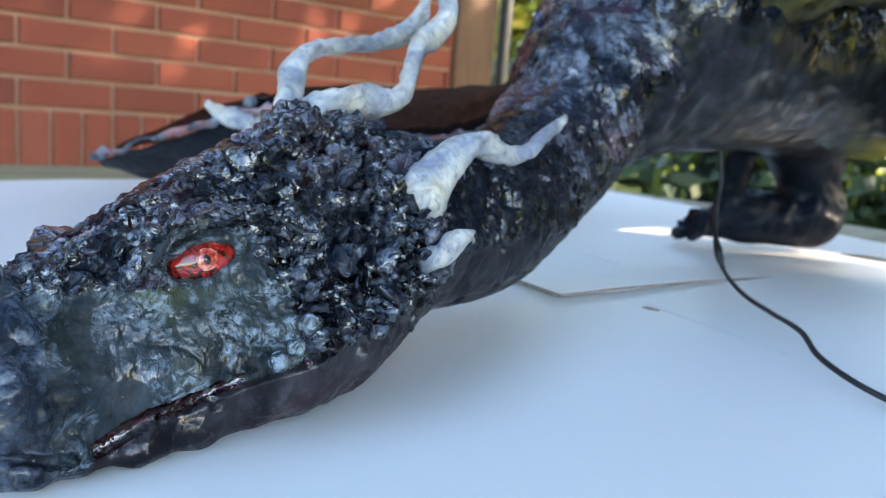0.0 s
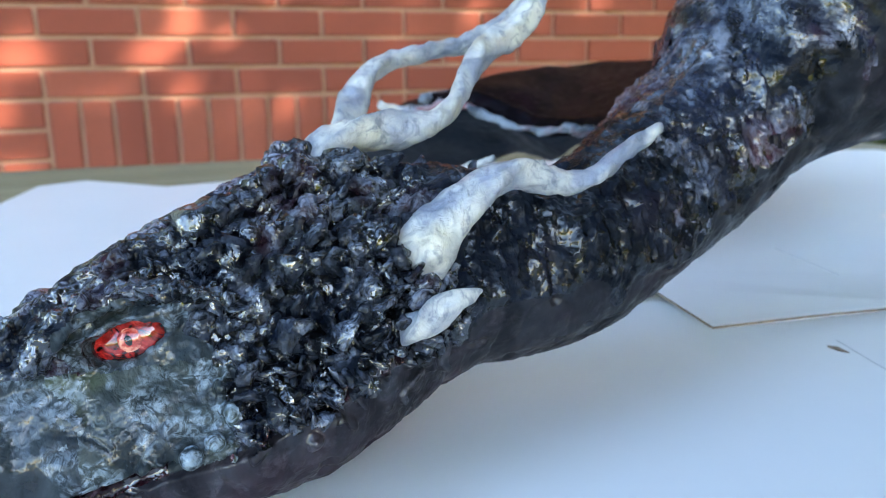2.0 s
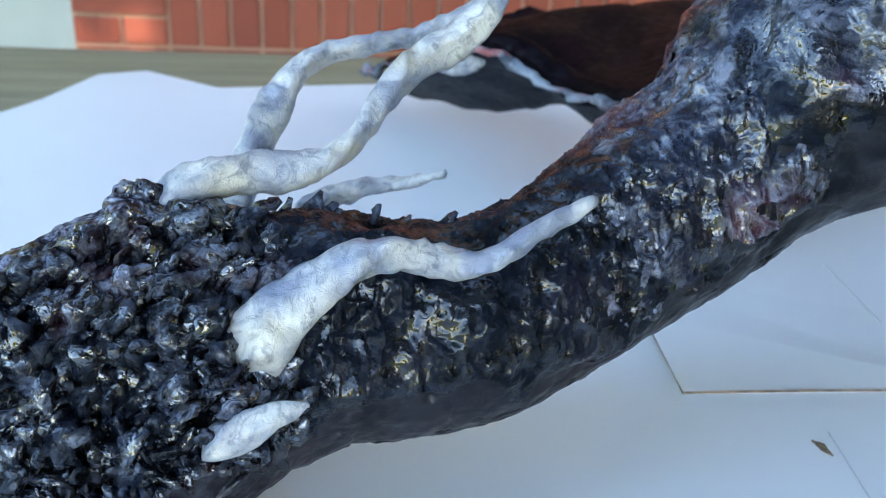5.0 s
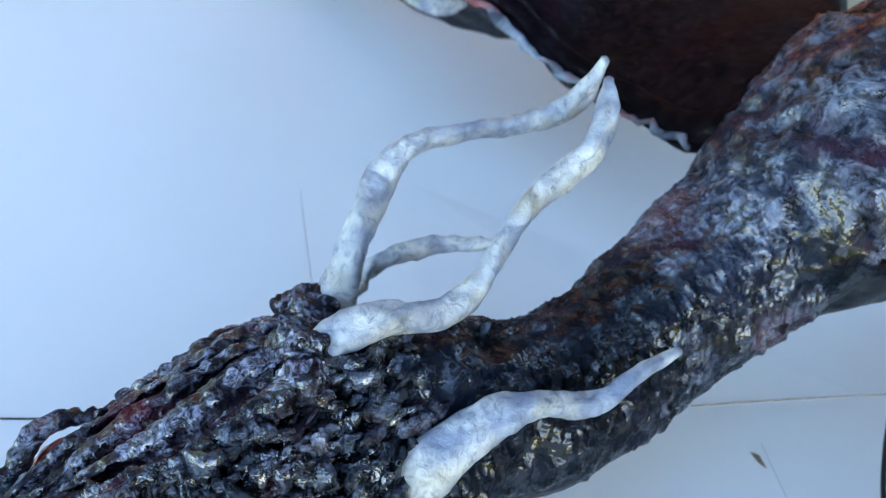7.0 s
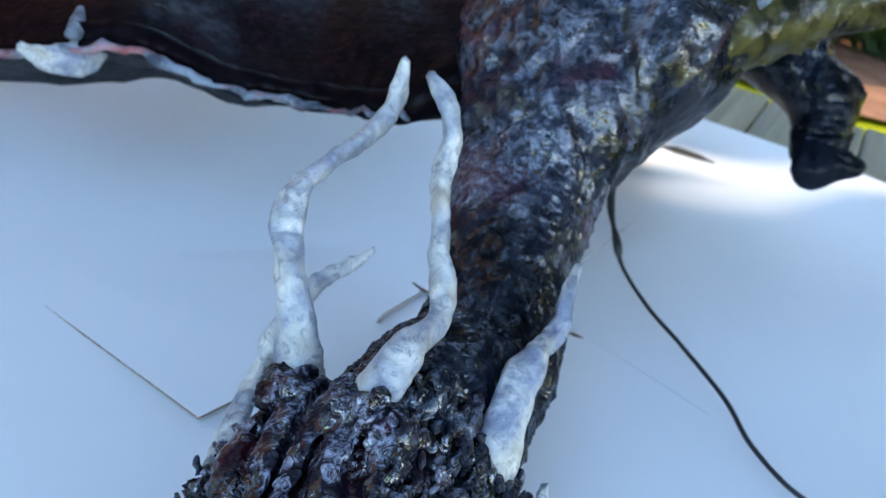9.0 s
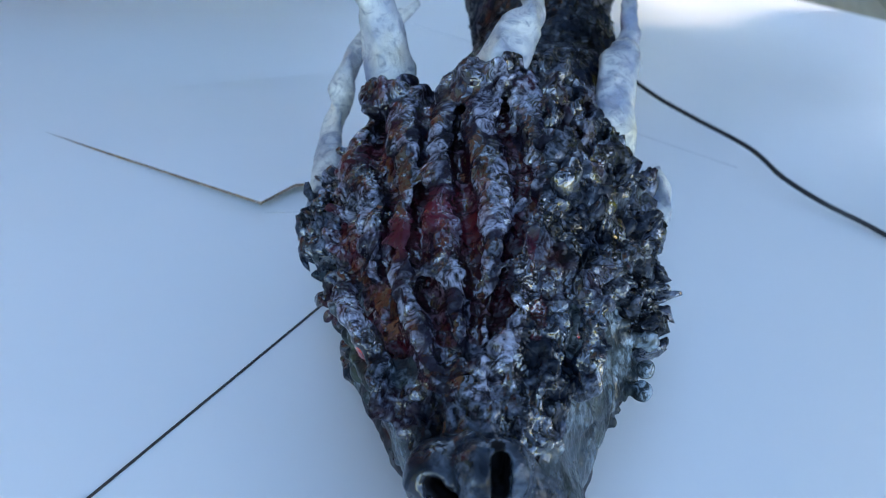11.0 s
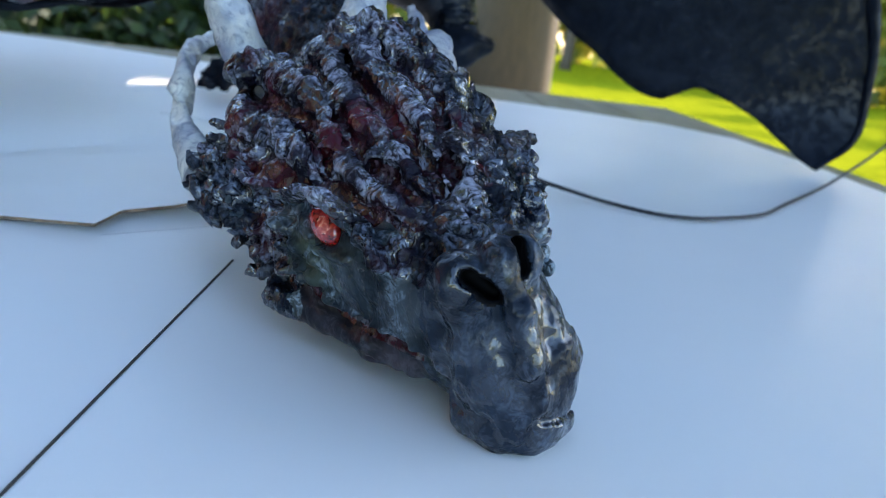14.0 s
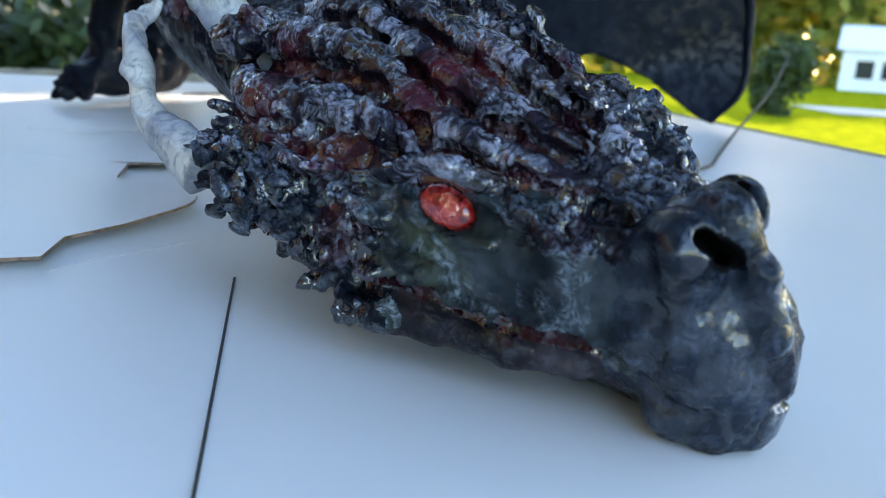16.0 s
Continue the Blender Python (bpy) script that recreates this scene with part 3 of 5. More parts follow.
# neck and back as centre line with radius, in the world
SPINE = np.array([(0.085, 0.040, 0.060, 0.036), (0.120, 0.040, 0.058, 0.034), (0.150, 0.040, 0.059, 0.031), (0.180, 0.049, 0.069, 0.031), (0.210, 0.060, 0.081, 0.032), (0.240, 0.073, 0.095, 0.036), (0.270, 0.081, 0.118, 0.040), (0.310, 0.086, 0.145, 0.050)])
spine = spline(SPINE, 24)

# the head's sections: ahead, right and left extremes (s, z), top and bottom (s, z)
SECTIONS = np.array([
    (0.0650, 0.018, 0.022, 0.027, 0.024, 0.021, 0.031, 0.021, 0.014),
    (0.0620, 0.010, 0.026, 0.034, 0.027, 0.018, 0.040, 0.022, 0.005),
    (0.056, 0.0025, 0.033, 0.0390, 0.030, 0.0185, 0.0500, 0.022, 0.001),
    (0.047, -0.004, 0.040, 0.0400, 0.032, 0.022, 0.0530, 0.022, 0.000),
    (0.039, -0.008, 0.044, 0.0395, 0.034, 0.024, 0.0560, 0.022, 0.001),
    (0.026, -0.016, 0.045, 0.0415, 0.028, 0.022, 0.0600, 0.021, 0.001),
    (0.010, -0.024, 0.045, 0.0475, 0.029, 0.022, 0.0680, 0.022, 0.000),
    (-0.010, -0.033, 0.044, 0.0545, 0.029, 0.021, 0.0785, 0.024, -0.001),
    (-0.035, -0.044, 0.042, 0.066, 0.029, 0.017, 0.088, 0.024, -0.001),
    (-0.065, -0.053, 0.044, 0.068, 0.042, 0.013, 0.098, 0.020, 0.000)])
BACK = np.array([(-0.088, -0.050, 0.048, 0.064, 0.055, 0.013, 0.101, 0.018, 0.006), (-0.112, -0.034, 0.052, 0.056, 0.058, 0.014, 0.096, 0.022, 0.016), (-0.130, -0.020, 0.056, 0.050, 0.058, 0.016, 0.089, 0.023, 0.022)])
SECTIONS = np.vstack([SECTIONS, BACK])


def section(a):
    """Closed outline of the head across a, its middle, and how far a lies beyond the ends."""
    x = SECTIONS[::-1, 0]
    over = max(0.0, a - x[-1], x[0] - a)
    if over > 0.004:
        return None
    sr, zr, sl, zl, st, zt, sb, zb = [np.interp(a, x, SECTIONS[::-1, k]) for k in range(1, 9)]
    u = np.linspace(0, math.pi / 2, 16, endpoint=False)
    out = []
    for (s0, z0), (s1, z1), p in (((sl, zl), (st, zt), 1.1), ((st, zt), (sr, zr), 1.6), ((sr, zr), (sb, zb), 1.7), ((sb, zb), (sl, zl), 3.0)):
        c, d = np.cos(u) ** (2 / p), np.sin(u) ** (2 / p)
        if z0 in (zt, zb):
            out.append(np.stack([s0 + (s1 - s0) * d, z1 + (z0 - z1) * c], 1))
        else:
            out.append(np.stack([s1 + (s0 - s1) * c, z0 + (z1 - z0) * d], 1))
    return np.vstack(out), np.array(((sr + sl) / 2, (zt + zb) / 2)), over


def on_head(a, angle):
    """Point of the head's section at that angle from its middle, and the outward direction."""
    pts, mid, _ = section(a)
    q = pts - mid
    th, r = np.arctan2(q[:, 1], q[:, 0]), np.hypot(q[:, 0], q[:, 1])
    o = np.argsort(th)
    r = np.interp(angle, th[o], r[o], period=2 * math.pi)
    out = np.array((math.cos(angle), math.sin(angle)))
    return np.array((a, *(mid + r * out))), np.array((0, *out))


EYES = {1: ((-0.0080, 0.0350, 0.0592), (0.86, -0.38, -0.30), (0.34, 0.90, 0.18)), -1: ((0.0040, -0.0263, 0.0492), (0.88, 0.38, -0.28), (0.34, -0.92, 0.14))}

BROWS = {1: [(0.0190, 0.0345, 0.0545), (0.0159, 0.0353, 0.0600), (0.0096, 0.0365, 0.0682), (-0.0050, 0.0350, 0.0729), (-0.0146, 0.0400, 0.0752), (-0.0222, 0.0460, 0.0743), (-0.0345, 0.0510, 0.0712)],
         -1: [(0.0285, -0.0150, 0.0450), (0.0250, -0.0160, 0.0485), (0.0165, -0.0200, 0.0535), (0.0110, -0.0255, 0.0570), (0.0050, -0.0300, 0.0588), (-0.0042, -0.0330, 0.0565), (-0.0198, -0.0340, 0.0515)]}

head = Clay((-0.345, -0.085, -0.004), (0.082, 0.100, 0.215), 0.00076)
head.loft(section)
head.chain(to_head(spine[:, :3]), spine[:, 3], 0.012)
# the crown swells round the roots of the horns
knots = np.random.default_rng(15)
for c, r in (((-0.0780, 0.0015, 0.0990), (0.0120, 0.0150, 0.0110)), ((-0.0965, -0.0345, 0.0815), (0.0120, 0.0125, 0.0086))):
    head.ball(c, r, 0.006)
    for _ in range(34):
        d = knots.normal(0, 1, 3)
        d[2] = abs(d[2])
        q = 0.5 * knots.uniform(0.0040, 0.0072)
        head.ball(np.array(c) + d / np.linalg.norm(d) * np.array(r), (q * 1.6, q * 0.8, q), 0.0012, False, knots.uniform(-0.8, 0.8), knots.uniform(-1.2, 1.2))
# nostril rims, the bridge between them and the rounded muzzle
head.ball((0.0515, 0.0005, 0.0490), (0.0085, 0.0085, 0.0080), 0.010)
head.ball((0.0520, 0.0150, 0.0555), (0.0075, 0.0072, 0.0078), 0.005)
head.chain([(0.046, 0.007, 0.0550), (0.0530, 0.0082, 0.0580), (0.0565, 0.0095, 0.0560), (0.0612, 0.0135, 0.044), (0.0635, 0.0175, 0.030)], (0.0040, 0.0042, 0.0042, 0.0044, 0.0046), 0.0025)
# hollows beside the bridge
head.chain([(0.0605, 0.0040, 0.047), (0.0655, 0.0085, 0.036), (0.0680, 0.0120, 0.026)], (0.0018, 0.0022, 0.0014), 0.004, True)
head.chain([(0.0580, 0.0225, 0.047), (0.0625, 0.0245, 0.036), (0.0660, 0.0250, 0.026)], (0.0018, 0.0022, 0.0014), 0.004, True)
# lower lip, fuller than the muzzle
head.chain([(0.045, 0.0110, 0.0062), (0.0530, 0.0175, 0.0060), (0.0550, 0.0265, 0.0060), (0.0490, 0.0350, 0.0062), (0.038, 0.0370, 0.0065)], (0.0058, 0.0060, 0.0060, 0.0060, 0.0062), 0.004)
for sgn in (-1, 1):
    c, along, out = [np.array(q) for q in EYES[sgn]]
    up = np.array((0, 0, 1.0))
    # brow roll with its lumps, lower lid
    brow = spline(BROWS[sgn], 15)
    head.chain(brow, np.interp(np.arange(15), (0, 6, 14), (0.0026, 0.0040 if sgn > 0 else 0.0031, 0.0024)), 0.002)
    for k in range(0, 15):
        r = 0.0020 + 0.0014 * ((k * 0.618) % 1.0)
        head.ball(brow[k] + 0.0024 * out + 0.001 * up, (r * 1.5, r, r * 0.8), 0.0010, False, 0.4 * ((k * 0.37) % 1.0), 0.7 * ((k * 0.73) % 1.0))
    head.chain([c - 0.013 * along - 0.0045 * up, c - 0.0070 * up + 0.0014 * out, c + 0.014 * along - 0.0030 * up + 0.0006 * out], (0.0018, 0.0024, 0.0018), 0.002)

# rows of twisted, rope-like rolls that run back over the crown, with grooves between them
lumps = np.random.default_rng(4)


def row_angle(u, a):
    return math.pi / 2 - u * np.interp(a, (-0.10, 0.0, 0.04), (1.05, 0.90, 0.62)) + 0.07 * math.sin(70 * a + 5 * u)


for row in range(-1, 6):
    u = (row - 2.5) / 3
    line = [on_head(a, row_angle(u, a)) for a in np.linspace(0.038 if row >= 0 else -0.014, -0.106, 26)]
    head.chain([p + o * 0.0004 for p, o in line], [r * (1.08 + 0.10 * math.sin(1.9 * k + row)) for k, r in enumerate(np.interp(np.linspace(0, 1, 26), (0, 0.35, 0.7, 1), (0.0026, 0.0048, 0.0062, 0.0054)))], 0.0020)
    a = 0.037 - 0.012 * abs(u) if row >= 0 else -0.014
    while a > -0.108:
        p, out = on_head(a, row_angle(u, a) + lumps.normal(0, 0.05))
        r = np.interp(a, (-0.06, 0.0, 0.04), (0.0076, 0.0054, 0.0036)) * lumps.uniform(0.7, 1.2)
        head.ball(p + out * lumps.uniform(-0.0006, 0.0010), (r * 0.60, r * 1.05, r * 0.84), 0.0016, False, lumps.uniform(-0.3, 0.6), 0.75 + lumps.normal(0, 0.30))
        a -= r * lumps.uniform(0.75, 1.15)
for row in range(4):
    u = (row - 3) / 3
    line = [on_head(a, row_angle(u, a)) for a in np.linspace(0.020, -0.104, 22)]
    head.chain([p + o * 0.0022 for p, o in line], [0.0028 + 0.0010 * math.sin(2.3 * k + row) for k in range(22)], 0.0016, True)
# single lumps between and beside the rows
for _ in range(850):
    a, angle = lumps.uniform(-0.112, 0.030), lumps.uniform(-0.5, math.pi + 0.55)
    p, out = on_head(a, angle)
    if p[2] < 0.026 or min(np.hypot((p - np.array(EYES[g][0]))[0] * 0.55, (p - np.array(EYES[g][0]))[2]) + (0.05 if p[1] * g < 0 else 0) for g in (-1, 1)) < 0.0135:
        continue
    if a > (-0.034 if p[1] > 0.01 else -0.022) and p[2] < (0.058 if p[1] > 0.01 else 0.052):
        continue
    if p[1] < 0.008 and p[2] > 0.044 and lumps.random() < 0.7:
        continue
    if p[2] > 0.070 and lumps.random() < (0.92 if p[1] < 0.02 else 0.1):
        continue
    r = lumps.uniform(0.0015, 0.0030)
    if p[1] > 0.012 and p[2] > 0.05:
        # drops that lean back over the crown
        head.ball(p + out * r * 0.3, (r * lumps.uniform(1.5, 2.5), r * lumps.uniform(0.55, 0.95), r * lumps.uniform(0.8, 1.2)), 0.0005, False, lumps.uniform(0.2, 0.9) * -1, lumps.normal(0, 0.4))
        continue
    head.ball(p + out * r * 0.15, (r * lumps.uniform(0.5, 1.0), r * lumps.uniform(0.7, 1.2), r * lumps.uniform(1.1, 2.4)), 0.0004, False, lumps.uniform(-0.9, 0.9), lumps.uniform(-1.2, 1.2))
# blunt tabs of the frill along both jaws
for sgn in (-1, 1):
    for row in range(3):
        for k in range(11):
            a = (-0.030 if sgn > 0 else 0.0) - (0.0070 if sgn > 0 else 0.0085) * k + lumps.normal(0, 0.0012)
            z = (0.030 if sgn > 0 else 0.020) + 0.0032 * k + 0.0085 * row + lumps.normal(0, 0.001)
            pts, mid, _ = section(a)
            angle = math.atan2(z - mid[1], sgn * 0.05)
            p, out = on_head(a, angle)
            out = out + np.array((-0.25, 0, 0.1))
            n_ = (0.0085 if row < 2 else 0.005) * (0.75 if sgn > 0 else 0.78) * lumps.uniform(0.6, 1.2) * min(1, 0.35 + 0.2 * k)
            r = lumps.uniform(0.0024, 0.0036)
            head.limb(p - out * 0.003, p + out * n_, r * 1.15, r * 0.8, 0.0012)
# fins that point back from the right jaw
for tip in ((-0.028, -0.035, 0.012), (-0.066, -0.057, 0.038), (-0.070, -0.038, 0.020), (-0.046, -0.041, 0.017)):
    tip = np.array(tip)
    head.limb(tip + np.array((0.034, 0.032, 0.012)), tip, 0.0060, 0.0024, 0.004)
# flesh of the lower jaw on both sides
head.chain([(0.026, 0.000, 0.0125), (0.012, -0.008, 0.0135), (-0.010, -0.020, 0.0145), (-0.030, -0.032, 0.0145)], (0.0036, 0.0048, 0.0054, 0.0056), 0.004)
head.chain([(0.034, 0.0385, 0.0055), (0.020, 0.0425, 0.0050), (0.000, 0.0445, 0.0055), (-0.022, 0.0440, 0.0060)], (0.0036, 0.0042, 0.0044, 0.0040), 0.006)
# pea-sized warts by the left corner of the mouth, tooth-like beads along the lip
for a, s, z, r in ((-0.017, 0.063, 0.029, 0.0034), (-0.024, 0.064, 0.033, 0.0030), (-0.031, 0.064, 0.040, 0.0042)):
    head.ball((a, s, z), (r, r, r), 0.001)
LIP = {1: spline([(0.0665, 0.020, 0.0135), (0.0590, 0.0345, 0.0120), (0.0460, 0.0410, 0.0085), (0.0370, 0.0405, 0.0070), (0.0263, 0.0415, 0.0100), (0.0176, 0.0455, 0.0150), (0.0052, 0.0475, 0.0168), (-0.0036, 0.0512, 0.0202), (-0.0145, 0.0560, 0.0238), (-0.0270, 0.0620, 0.0268), (-0.0427, 0.0665, 0.0330), (-0.0611, 0.0690, 0.0380), (-0.0779, 0.0690, 0.0440), (-0.0950, 0.0640, 0.0465)], 40),
       -1: spline([(0.0665, 0.020, 0.0135), (0.0611, 0.0119, 0.0115), (0.0531, 0.0072, 0.0100), (0.0457, 0.0040, 0.0115), (0.0383, 0.0010, 0.0165), (0.0328, -0.0043, 0.0205), (0.0229, -0.0094, 0.0199), (0.0143, -0.0129, 0.0200), (0.0018, -0.0185, 0.0208), (-0.0080, -0.0260, 0.0240), (-0.0300, -0.0380, 0.0250)], 28)}
for sgn in (-1, 1):
    for p in LIP[sgn][13:]:
        r = lumps.uniform(0.0016, 0.0030)
        if sgn > 0 and p[0] > -0.004:
            continue
        head.ball(p + np.array((lumps.normal(0, 0.001), 0, 0.0030)), (r, r, r), 0.0012)
    head.chain(LIP[sgn], np.interp(np.arange(len(LIP[sgn])), (0, 8, 16, 39), (0.0012, 0.0018, 0.0026, 0.0026)), 0.0010, True)
    c, along, out = [np.array(q) for q in EYES[sgn]]
    reach = 0.0082 if sgn > 0 else 0.0056
    for lift, wide in ((0.0030, 0.0048), (0.0080, 0.0062), (0.0140, 0.0080)):
        head.limb(c - reach * along + lift * out, c + reach * along + lift * out, wide * 0.86, wide * 0.86, 0.0014, True)
        head.limb(c - 0.3 * reach * along + lift * out, c + 0.3 * reach * along + lift * out, wide * 1.15, wide * 1.15, 0.0014, True)
# nostrils, cleft of the lower lip, crease behind the muzzle
NARES = [((0.0580, -0.0012, 0.0527), (0.0615, 0.0050, 0.0490), 0.0024, (-0.8, 0.45, -0.25)), ((0.0555, 0.0138, 0.0605), (0.0590, 0.0148, 0.0545), 0.0025, (-0.9, -0.1, -0.25))]
for p, q, r, inner in NARES:
    for drop in (0.0, 0.004, 0.008, 0.012):
        inward = drop * np.array(inner)
        head.limb(p + inward, q + inward, r, r * 0.92, 0.0012, True)
head.limb((0.0635, 0.0215, 0.0115), (0.0615, 0.0215, 0.0040), 0.0007, 0.0005, 0.002, True)
head.chain([(0.0490, -0.0090, 0.052), (0.0490, -0.0080, 0.0443), (0.0480, -0.0030, 0.0334), (0.0478, 0.0000, 0.0225), (0.0445, 0.0030, 0.0140)], (0.0008, 0.0014, 0.0016, 0.0018, 0.0016), 0.004, True)
head.chain([(0.0520, 0.0310, 0.0470), (0.0500, 0.0345, 0.0414), (0.0470, 0.0395, 0.0360), (0.0440, 0.0420, 0.0280), (0.0385, 0.0440, 0.0160)], (0.0012, 0.0020, 0.0024, 0.0024, 0.0018), 0.004, True)
hv, hq = head.mesh()
hn = normals(hv, hq)
a, s, z = hv.T
# how smooth the clay was left: muzzle, cheeks, jaw and throat
left = s > 0.010
above_lip = z - np.where(left, np.interp(-a, -LIP[1][:, 0], LIP[1][:, 2]), np.interp(-a, -LIP[-1][:, 0], LIP[-1][:, 2]))
muzzle = np.clip((a - np.where(s > 0.02, 0.040, 0.036)) / 0.008, 0, 1)
cheek_w = np.clip((a + np.where(left, 0.036, 0.024)) / 0.01, 0, 1) * np.clip((np.where(left, 0.056, 0.047) - z) / 0.006, 0, 1)
jaw_w = np.clip(-above_lip / 0.004, 0, 1) * np.clip((a + 0.13) / 0.02, 0, 1) * np.clip((s + 0.032) / 0.008, 0, 1)
throat = np.clip((-0.11 - a) / 0.02, 0, 1) * np.clip((-hn[:, 2] - 0.12 + 0.25 * lattice_noise(hv, 60, 61)) / 0.16, 0, 1)
socket = np.max([np.clip(1.6 - np.hypot(0.6 * (a - EYES[g][0][0]), z - EYES[g][0][2]) / 0.010, 0, 0.8) * ((s - 0.01) * g > 0) for g in (-1, 1)], 0)
calm = np.clip(np.maximum.reduce([muzzle, cheek_w, jaw_w, throat, socket]), 0, 1)
neck_w = np.clip((-0.10 - a) / 0.02, 0, 1)
pleat = 1 - 2 * np.abs(lattice_noise(hv * np.array((1.0, 0.45, 0.45)), 120, 5))
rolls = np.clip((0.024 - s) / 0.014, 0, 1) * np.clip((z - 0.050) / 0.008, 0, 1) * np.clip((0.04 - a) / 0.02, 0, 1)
wild = (1 - 0.85 * calm) * (1 - 0.65 * rolls)
hv = hv + (wild * 0.0011)[:, None] * np.stack([lattice_noise(hv, 170, 40 + k) for k in range(3)], 1)
tall = hv * np.array((1.0, 1.0, 0.45))
crack = sum(w * np.clip(1 - np.abs(lattice_noise(p, k, sd)) * 4.5, 0, 1) for p, k, sd, w in ((tall, 190, 9, 1.0), (hv, 120, 10, 0.8), (tall, 330, 14, 0.7)))
fold = sum(w * np.clip(1 - np.abs(lattice_noise(p, k, sd)) * 3.2, 0, 1) for p, k, sd, w in ((tall, 150, 51, 1.0), (tall, 270, 52, 0.6)))
disp = wild * (0.0008 * lattice_noise(tall, 260, 1) + 0.0015 * (fold - 0.4) * (1 - 0.8 * neck_w) - 0.0012 * crack * (1 - 0.75 * neck_w)) + (1 - calm) * neck_w * (0.0006 * pleat + 0.0010 * crack - 0.0004 + 0.0034 * lattice_noise(hv, 48, 3)) + calm * (0.0006 * lattice_noise(hv, 110, 6) + 0.0003 * lattice_noise(hv, 300, 16) - 0.0005 * np.clip(1 - np.abs(lattice_noise(hv, 60, 17)) * 7, 0, 1))
# small nicks in the smooth jaw and throat
nick = np.clip(lattice_noise(hv * np.array((1.0, 1.0, 1.6)), 105, 18) - 0.62, 0, 0.2) / 0.2
disp = disp - 0.0022 * nick * np.clip(np.maximum(jaw_w, throat), 0, 1)
hv = hv + hn * disp[:, None]
fa, fs, fz = hv[hq].mean(1).T
fn = hn[hq].mean(1)
fcalm = {k: w[hq].mean(1) for k, w in (("muzzle", muzzle), ("cheek", cheek_w), ("jaw", jaw_w), ("throat", throat))}
patch = lattice_noise(hv[hq].mean(1), 70, 12)
# depth below the tops of the lumps tells the hollows that hold the red glaze
depth = np.zeros(len(hq))
for k in np.nonzero((fa < 0.035) & (fa > -0.112) & (fz > 0.045))[0]:
    pts, mid, _ = section(fa[k])
    q = pts - mid
    ang = math.atan2(fz[k] - mid[1], fs[k] - mid[0])
    depth[k] = math.hypot(fs[k] - mid[0], fz[k] - mid[1]) - np.interp(ang, *(lambda t, r, o: (t[o], r[o]))(np.arctan2(q[:, 1], q[:, 0]), np.hypot(q[:, 0], q[:, 1]), np.argsort(np.arctan2(q[:, 1], q[:, 0]))), period=2 * math.pi)
fmat = np.full(len(hq), heap.slot(HIDE))
red_zone = (fa < 0.015) & (fa > -0.112) & (fs < 0.022 + 0.012 * patch) & (fz > 0.052) & (depth < 0.0004 + 0.0020 * patch)
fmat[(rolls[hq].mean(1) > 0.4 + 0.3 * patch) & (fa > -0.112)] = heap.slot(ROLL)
fmat[red_zone] = heap.slot(MOUTH)
blend = lattice_noise(hv[hq].mean(1), 34, 22) + 0.7 * lattice_noise(hv[hq].mean(1), 110, 23) + 0.5 * lattice_noise(hv[hq].mean(1), 300, 24)
fmat[(fa < -0.112 + 0.006 * blend)] = heap.slot(NECK)
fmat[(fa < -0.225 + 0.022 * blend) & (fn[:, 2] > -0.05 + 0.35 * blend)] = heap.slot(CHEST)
fmat[fcalm["throat"] > 0.5] = heap.slot(SLATE)
fmat[(fcalm["throat"] > 0.5) & (fa > -0.128 + 0.008 * blend)] = heap.slot(BELLY)
grit = patch + lattice_noise(hv[hq].mean(1), 260, 13)
fmat[(fcalm["cheek"] > 0.55 + 0.25 * grit) & (fs > -0.033 + 0.003 * grit)] = heap.slot(CHEEK)
mottle = blend + 0.6 * grit
fmat[(fmat == heap.slot(CHEEK)) & (fa > 0.006 + 0.008 * mottle)] = heap.slot(JOWL)
fmat[(socket[hq].mean(1) > 0.30 + 0.2 * mottle) & (fmat == heap.slot(HIDE))] = heap.slot(JOWL)
fmat[(fcalm["muzzle"] > 0.6 + 0.15 * grit) | (fa > 0.047 + 0.002 * grit)] = heap.slot(SNOUT)
fmat[(fcalm["jaw"] > 0.5) & (fa < 0.034 + 0.004 * grit)] = heap.slot(BELLY)
fmat[(fcalm["jaw"] > 0.5) & (fa >= 0.034 + 0.004 * grit)] = heap.slot(SNOUT)
centres = hv[hq].mean(1)
for p, q, r, inner in NARES:
    for drop in (0.004, 0.008, 0.012):
        inward = drop * np.array(inner)
        p1, d1 = p + inward, np.array(q) - p
        along = np.clip((centres - p1) @ d1 / (d1 @ d1), 0, 1)[:, None]
        fmat[np.linalg.norm(centres - p1 - along * d1, axis=1) < r + 0.0012] = heap.slot(NOSTRIL)
lips = (np.abs(above_lip[hq].mean(1)) < 0.0024) & (fa < 0.034) & (fa > np.where(fs > 0.01, -0.09, -0.032)) & (np.abs(fs - 0.012) > 0.012)
fmat[lips & (patch > -0.25)] = heap.slot(MOUTH)
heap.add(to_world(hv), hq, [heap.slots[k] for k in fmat])


